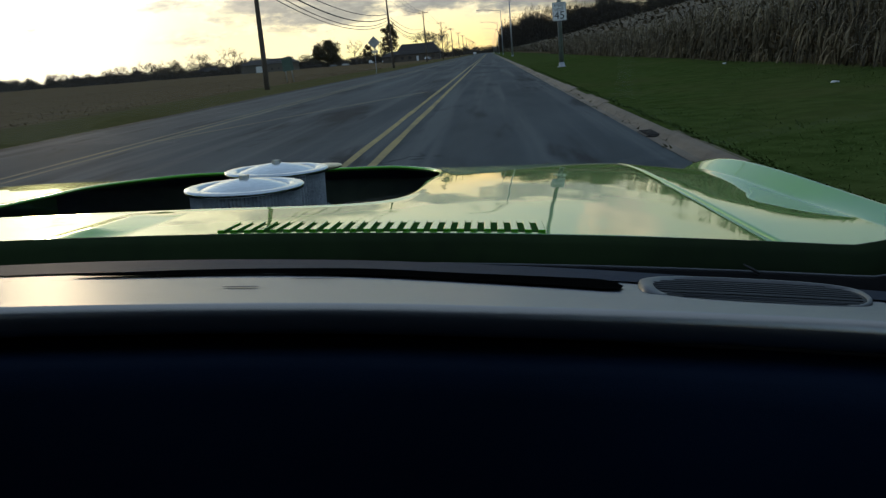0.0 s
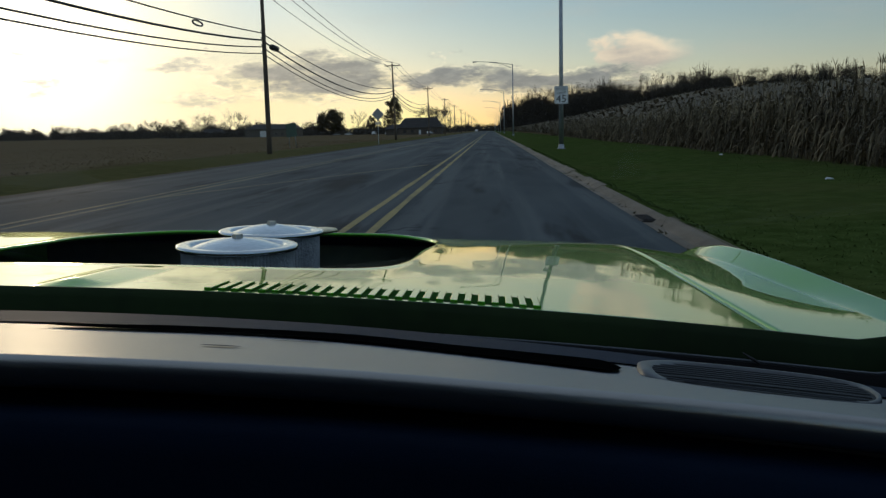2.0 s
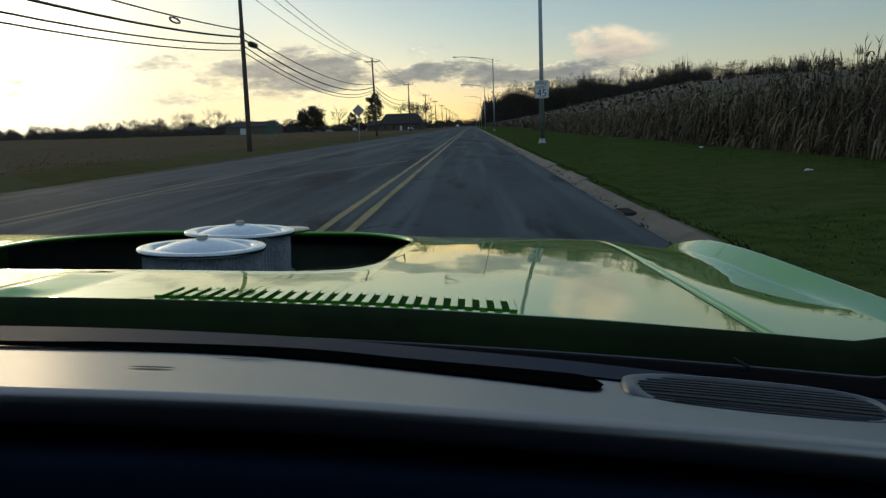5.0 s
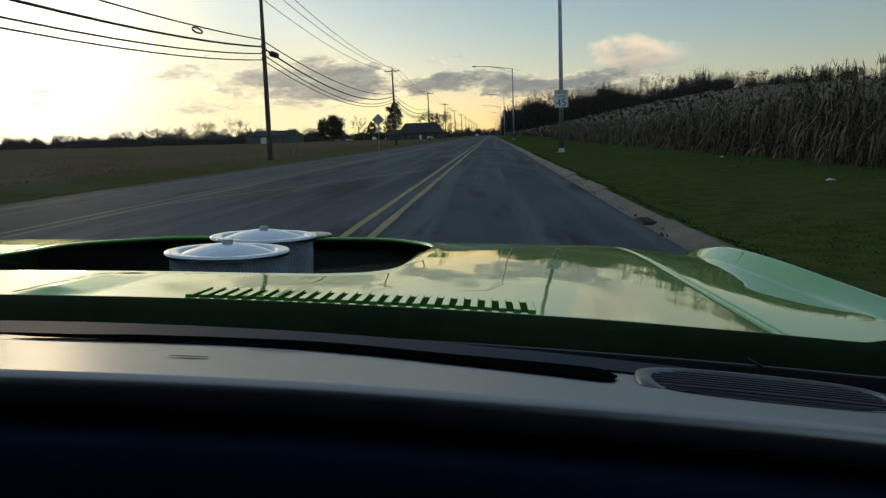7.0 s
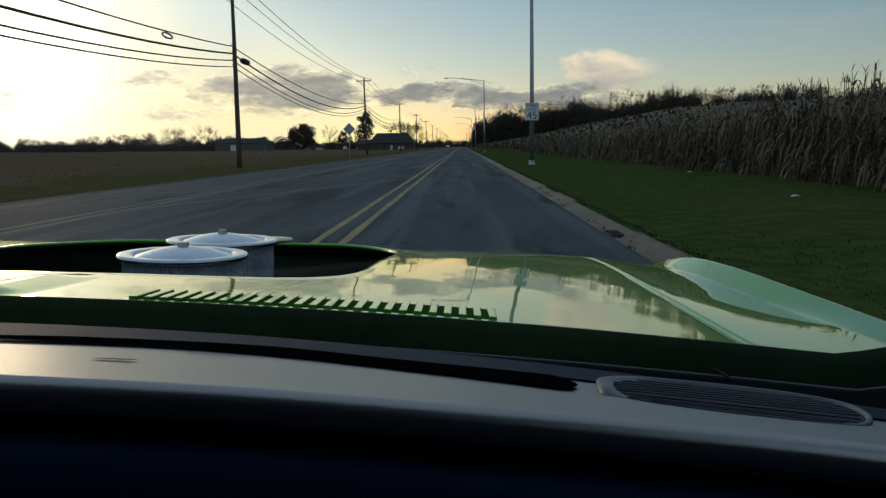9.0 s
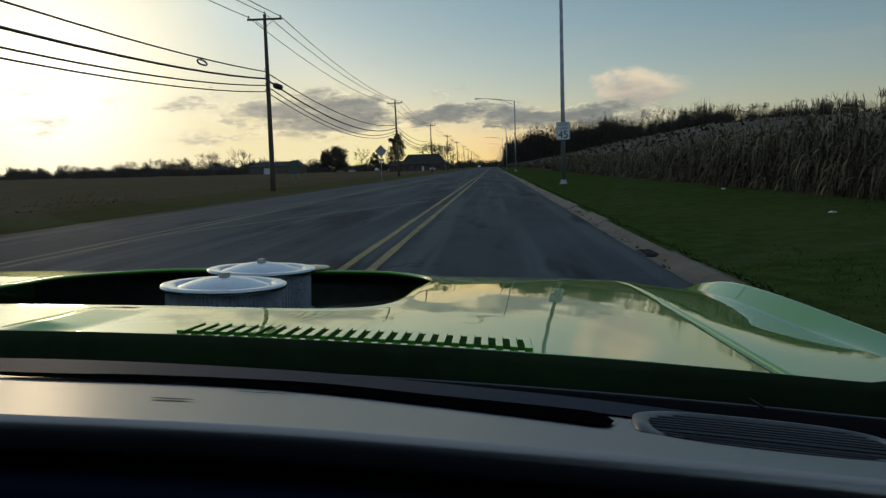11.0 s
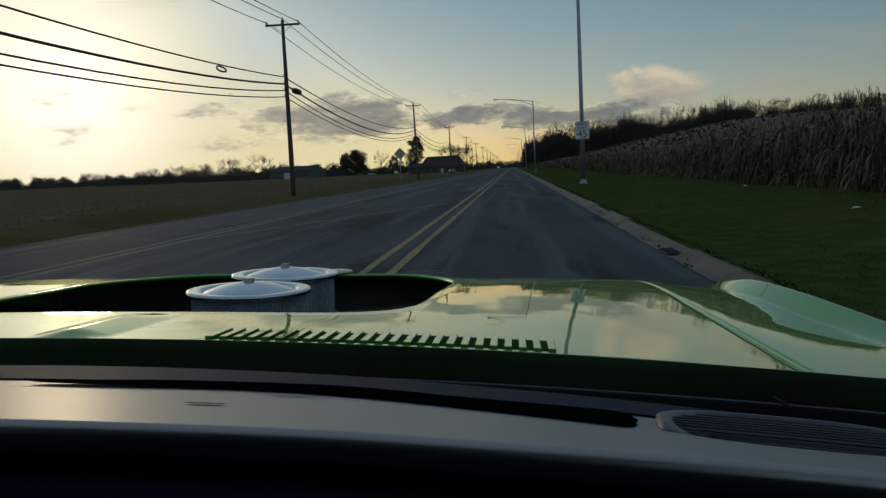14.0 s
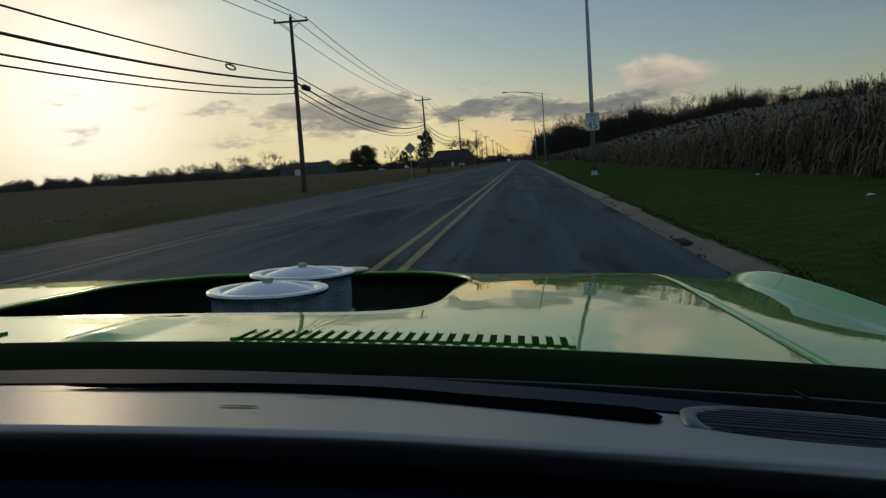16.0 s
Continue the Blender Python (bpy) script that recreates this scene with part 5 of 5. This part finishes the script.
def build_dash():
    dash = new("dashboard")
    dash.parent = CAR
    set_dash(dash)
    tagged(dash, label="dark blue padded dashboard with soft rolled brow")
    xs = np.linspace(-0.98, 1.0, 120)
    verts, faces = [], []
    for x in xs:
        y0, lip = dash_line("strip", x), dash_line("lip", x)
        row = [(y0 + 0.008, dash_z(x, y0) - 0.05), (y0 + 0.008, dash_z(x, y0) - 0.010), (y0 + 0.004, dash_z(x, y0) - 0.003)]
        for y in np.linspace(y0, lip + 0.002, 34):
            row.append((y, dash_z(x, y)))
        ye, ze = row[-1]
        for a in np.linspace(5, 92, 18):
            row.append((ye - 0.0088 * math.sin(radians(a)), ze - 0.0088 * (1 - math.cos(radians(a)))))
        ye, ze = row[-1]
        row += [(ye + 0.001, ze - 0.008), (ye + 0.005, ze - 0.014), (ye + 0.014, ze - 0.019), (ye + 0.035, ze - 0.021)]
        verts += [(x, y, z) for y, z in row]
    m = len(row)
    faces = [(i * m + q, i * m + q + 1, (i + 1) * m + q + 1, (i + 1) * m + q) for i in range(len(xs) - 1) for q in range(m - 1)]
    part("dash_pad", mesh_of("dash_pad", verts, faces, True), M["vinyl"], dash, "soft dark blue vinyl pad")
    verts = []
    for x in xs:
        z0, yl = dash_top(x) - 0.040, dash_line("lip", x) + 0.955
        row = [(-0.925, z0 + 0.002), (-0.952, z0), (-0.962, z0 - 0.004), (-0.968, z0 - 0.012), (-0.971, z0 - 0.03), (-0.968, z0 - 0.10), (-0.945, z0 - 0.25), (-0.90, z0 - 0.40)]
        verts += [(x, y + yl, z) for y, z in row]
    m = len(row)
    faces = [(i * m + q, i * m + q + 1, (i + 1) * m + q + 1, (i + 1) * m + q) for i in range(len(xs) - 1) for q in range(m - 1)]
    part("lower_panel", mesh_of("lower_panel", verts, faces, True), M["vinyl_shaded"], dash, "lower dash panel, darkened for cabin shade")
    # black sheet standing in for the dark of the gap between glass and pad
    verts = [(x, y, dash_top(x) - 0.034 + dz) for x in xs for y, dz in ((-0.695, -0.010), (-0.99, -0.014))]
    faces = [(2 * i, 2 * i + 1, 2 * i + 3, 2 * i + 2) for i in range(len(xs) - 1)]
    part("glass_channel", mesh_of("glass_channel", verts, faces), M["recess_shade"], CAR, "black sheet for the dark gap below the glass")

    def slot_edge(x):
        e = min(1.0, max(0.0, (x - 0.062) / 0.10)) ** 0.55 * math.sqrt(max(0.0, 1 - max(0.0, (x - 0.560) / 0.022) ** 2))
        far, near = dash_line("slot", x), dash_line("pad", x)
        mid, half = (far + near) / 2, (near - far) / 2 * 1.08
        return mid - half * e, mid + half * e

    patch("defroster_panel", np.linspace(-0.95, 0.99, 80), lambda x: (dash_line("strip", x) - 0.002, dash_line("slot", x) + 0.001), M["panel"], dash, "satin navy defroster panel below the glass", 0.0016)
    # no slot is cut: a black patch on the pad gives its dark
    patch("defroster_slot", np.linspace(0.062, 0.582, 100), slot_edge, M["recess_shade"], dash, "black patch shading in the long round-ended defroster slot", 0.0024)
    # a short streak and a small oval of darker vinyl laid on the pad
    patch("groove", np.linspace(0.285, 0.345, 13), lambda x: (-0.876 + 0.0011 * smooth(0.285, 0.30, x) * (1 - smooth(0.32, 0.345, x)), -0.876 - 0.0011 * smooth(0.285, 0.30, x) * (1 - smooth(0.32, 0.345, x))), M["vinyl_shaded"], dash, lift=0.0008)
    patch("screw_hole", np.linspace(0.238, 0.272, 13), lambda x: (-0.907 + 0.0019 * math.sqrt(max(0.0, 1 - ((x - 0.255) / 0.017) ** 2)), -0.907 - 0.0019 * math.sqrt(max(0.0, 1 - ((x - 0.255) / 0.017) ** 2))), M["vinyl_shaded"], dash, lift=0.0012)
    return dash


DASH = build_dash()


def build_speaker():
    """Rounded speaker grille let into the pad: raised rim, fine bars, dark floor."""
    cx, cy, hw, hd, lean = 0.695, -0.862, 0.092, 0.034, -0.006
    bez = new("speaker_grille")
    bez.parent = CAR
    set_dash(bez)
    tagged(bez, label="rounded speaker grille with fine bars")
    ring = []
    n = 72
    for i in range(n):
        a = 2 * math.pi * i / n
        c, s = math.cos(a), math.sin(a)
        r = (abs(c) ** 3.0 + abs(s) ** 3.0) ** (-1 / 3.0)
        ring.append((c * r, s * r))

    def tray(x):
        return dash_top(x) - 0.0078

    def spot(u, v, grow=0.0):
        return cx + u * (hw + grow), cy + v * (hd + grow) + lean * u

    rim = ((0.0030, -0.009), (0.0028, 0.0003), (0.0012, 0.0016), (-0.0012, 0.0015), (-0.0030, -0.002))
    verts, faces = [], []
    for c, s in ring:
        wide = 0.8 + 1.6 * smooth(0.55, 0.95, -c)
        for grow, dz in rim:
            x, y = spot(c, s, grow * wide)
            verts.append((x, y, tray(x) + dz - 0.0035 * smooth(0.2, 0.8, -s)))
    for i in range(n):
        j = (i + 1) % n
        for q in range(4):
            faces.append((i * 5 + q, j * 5 + q, j * 5 + q + 1, i * 5 + q + 1))
    part("rim", mesh_of("rim", verts, faces, True), M["bezel"], bez, "satin grey raised rim")
    def floor_z(x, y, v, lift):
        return max(tray(x) - 0.0035 * smooth(0.2, 0.8, -v) + lift, dash_z(x, y) + 0.0015 + lift)

    verts, faces = [], []
    us = np.linspace(-0.995, 0.995, 33)
    for u in us:
        reach = (1 - abs(u) ** 3.0) ** (1 / 3.0)
        for q in range(9):
            v = reach * (q / 4 - 1)
            x, y = spot(u, v)
            verts.append((x, y, floor_z(x, y, v, -0.0008)))
    faces = [(i * 9 + q, i * 9 + q + 1, i * 9 + q + 10, i * 9 + q + 9) for i in range(len(us) - 1) for q in range(8)]
    part("backing", mesh_of("backing", verts, faces, True), M["grille"], bez)
    for i in range(9):
        v = -0.80 + i * 1.60 / 8
        half = (1 - abs(v) ** 3.0) ** (1 / 3.0) - 0.06
        path = []
        for u in np.linspace(-half, half, 11):
            x, y = spot(u, v)
            path.append((x, y, floor_z(x, y, v, -0.0003)))
        part("bar", tube_mesh("bar", path, 0.0006, 5), M["grille_bar"], bez)
    return bez


SPEAKER = build_speaker()


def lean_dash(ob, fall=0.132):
    """Lets the dash top fall away to the glass, slid along rays from the camera."""
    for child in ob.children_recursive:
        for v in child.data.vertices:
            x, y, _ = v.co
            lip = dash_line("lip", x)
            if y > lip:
                drop = dash_top(x) - DASH_EYE.z - fall * (DASH_EYE.y - lip)
                v.co = DASH_EYE + (v.co - DASH_EYE) * (drop / (dash_z(x, y) - DASH_EYE.z + fall * (y - DASH_EYE.y)))
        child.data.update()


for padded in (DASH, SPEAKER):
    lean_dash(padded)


def build_cabin():
    """Plain shell round the camera that shades the cabin: roof, pillars, doors, seats, floor, windshield."""
    part("roof", boxed(-0.78, 0.78, -2.95, -1.35, 1.36, 1.40, 0.015), M["headliner"], CAR, "dark headliner under the roof")
    for s in (-1, 1):
        part("windshield_pillar", tube_mesh("windshield_pillar", [(s * 0.95, -0.74, 0.90), (s * 0.84, -1.1, 1.14), (s * 0.72, -1.38, 1.36)], 0.028, 8), M["trim"], CAR)
        part("door", boxed(s * 0.90 - 0.05, s * 0.90 + 0.05, -2.2, -0.82, 0.25, 1.02, 0.03), M["trim"], CAR, "dark trimmed door")
        part("rear_side_panel", boxed(s * 0.86 - 0.05, s * 0.86 + 0.05, -2.9, -2.2, 0.25, 1.36, 0.03), M["trim"], CAR)
    # unseen wall across the back, added to keep light out of the cabin
    part("rear_wall", boxed(-0.85, 0.85, -2.95, -2.88, 0.2, 1.38, 0.02), M["trim"], CAR)
    part("cabin_floor", boxed(-0.9, 0.9, -2.9, -0.70, 0.20, 0.24, 0.01), M["trim"], CAR)
    part("firewall", boxed(-0.9, 0.9, -0.72, -0.69, 0.24, 0.92, 0.01), M["trim"], CAR)
    for s in (-1, 1):
        seat = new("seat")
        seat.parent = CAR
        part("cushion", boxed(s * 0.42 - 0.27, s * 0.42 + 0.27, -2.15, -1.70, 0.30, 0.50, 0.06, 3), M["trim"], seat)
        part("backrest", boxed(s * 0.42 - 0.27, s * 0.42 + 0.27, -2.30, -2.16, 0.42, 1.05, 0.05, 3), M["trim"], seat)
    # plain outer skin that closes the body
    part("roof_skin", boxed(-0.80, 0.80, -2.97, -1.36, 1.40, 1.425, 0.02, 3), M["green"], CAR, "glossy green roof")
    for s in (-1, 1):
        part("door_skin", boxed(s * 0.975 - 0.025, s * 0.975 + 0.025, -2.2, -0.66, 0.27, 1.0, 0.03, 3), M["green"], CAR, "glossy green door skin")
        part("quarter_panel", boxed(s * 0.955 - 0.045, s * 0.955 + 0.045, -3.75, -2.205, 0.30, 1.0, 0.05, 3), M["green"], CAR, "glossy green quarter panel")
    part("trunk_lid", boxed(-0.90, 0.90, -3.72, -2.96, 0.92, 0.99, 0.03, 3), M["green"], CAR, "glossy green trunk lid")
    part("tail_panel", boxed(-0.90, 0.90, -3.76, -3.70, 0.35, 0.92, 0.02, 2), M["green"], CAR)
    part("rear_bumper", boxed(-0.94, 0.94, -3.86, -3.77, 0.42, 0.54, 0.03, 3), M["alu"], CAR)
    # windshield: a thin clear pane, bowed forwards in the middle
    verts, faces = [], []
    nx, nz = 20, 8
    for j in range(nz + 1):
        t = j / nz
        for i in range(nx + 1):
            u = -1 + 2 * i / nx
            x = u * (0.94 - 0.22 * t)
            y = -0.694 - 0.678 * t - 0.02 * u * u
            verts.append((x, y, 0.991 - 0.06 * u * u * (1 - t) + 0.369 * t))
    faces = [(j * (nx + 1) + i, j * (nx + 1) + i + 1, (j + 1) * (nx + 1) + i + 1, (j + 1) * (nx + 1) + i) for j in range(nz) for i in range(nx)]
    m = bpy.data.materials.new("clear_glass")
    m.use_nodes = True
    k = Nodes(m.node_tree)
    tr, gl, fr, mx = k.n("BsdfTransparent"), k.n("BsdfGlossy"), k.n("Fresnel"), k.n("MixShader")
    tr.inputs[0].default_value = (0.97, 0.985, 0.975, 1)
    gl.inputs["Roughness"].default_value = 0.0
    fr.inputs[0].default_value = 1.12
    k.link(fr.outputs[0], mx.inputs[0])
    k.link(tr.outputs[0], mx.inputs[1])
    k.link(gl.outputs[0], mx.inputs[2])
    k.link(mx.outputs[0], k.n("OutputMaterial").inputs[0])
    ob = part("windshield", mesh_of("windshield", verts, faces, True), m, CAR, "clear raked windshield")
    ob.visible_shadow = False
    # wheels
    for s in (-1, 1):
        for y in (0.55, -2.85):
            w = part("wheel", tube_mesh("wheel", [(s * 0.70, y, 0.345), (s * 0.72, y, 0.345), (s * 0.92, y, 0.345), (s * 0.94, y, 0.345)], [0.32, 0.335, 0.335, 0.32], 28), M["tyre"], CAR)
            part("rim", tube_mesh("rim", [(s * 0.935, y, 0.345), (s * 0.945, y, 0.345)], 0.19, 20), M["alu"], w)
    part("front_clip", boxed(-0.95, 0.95, 1.40, 1.52, 0.35, 0.74, 0.05, 3), M["green"], CAR)


build_cabin()


# ---------------------------------------------------------------- litter and a far car on the road
def crumple(name, label, at, size, mat, seed, flat=0.5):
    """A small crumpled scrap."""
    rng = random.Random(seed)
    bm = bmesh.new()
    bmesh.ops.create_icosphere(bm, subdivisions=2, radius=size)
    for v in bm.verts:
        v.co = v.co * rng.uniform(0.6, 1.25)
        v.co.z = abs(v.co.z) * flat
    ob = part(name, bm, M[mat])
    ob.location = at
    return tagged(ob, label, "litter")


crumple("paper_scrap", "crumpled white paper scrap on the grass", (6.6, 14.3, ground_z(6.6, 14.3)), 0.07, "sign_white", 3)
crumple("paper_scrap", "small white paper scrap on the grass", (8.0, 27.0, ground_z(8.0, 27.0)), 0.07, "sign_white", 4)


def gutter_debris():
    """Dead leaves and grit along the gutter."""
    rng = random.Random(15)
    verts, faces = [], []
    for i in range(130):
        y = rng.choice((11.5, 13.0, 18, 19, 27, 36, 8.5)) + rng.gauss(0, 1.1)
        x = ROAD_R + 0.16 + rng.gauss(0, 0.09)
        leaf_strip(verts, faces, (x, y, 0.0), rng.uniform(0, 6.28), rng.uniform(0.03, 0.08), rng.uniform(0.01, 0.05), 0.01, rng.uniform(0.02, 0.05), rng, 2)
    ob = part("gutter_debris", mesh_of("gutter_debris", verts, faces), M["leaf"])
    tagged(ob, "dead leaves and grit lying in the gutter", "leaves", kind="stuff")


gutter_debris()
far_car = vehicle("white car far off on the road", (-8.2, 520), 90, "vehicle_white")
far_car.location.z = road_z(-8.2)
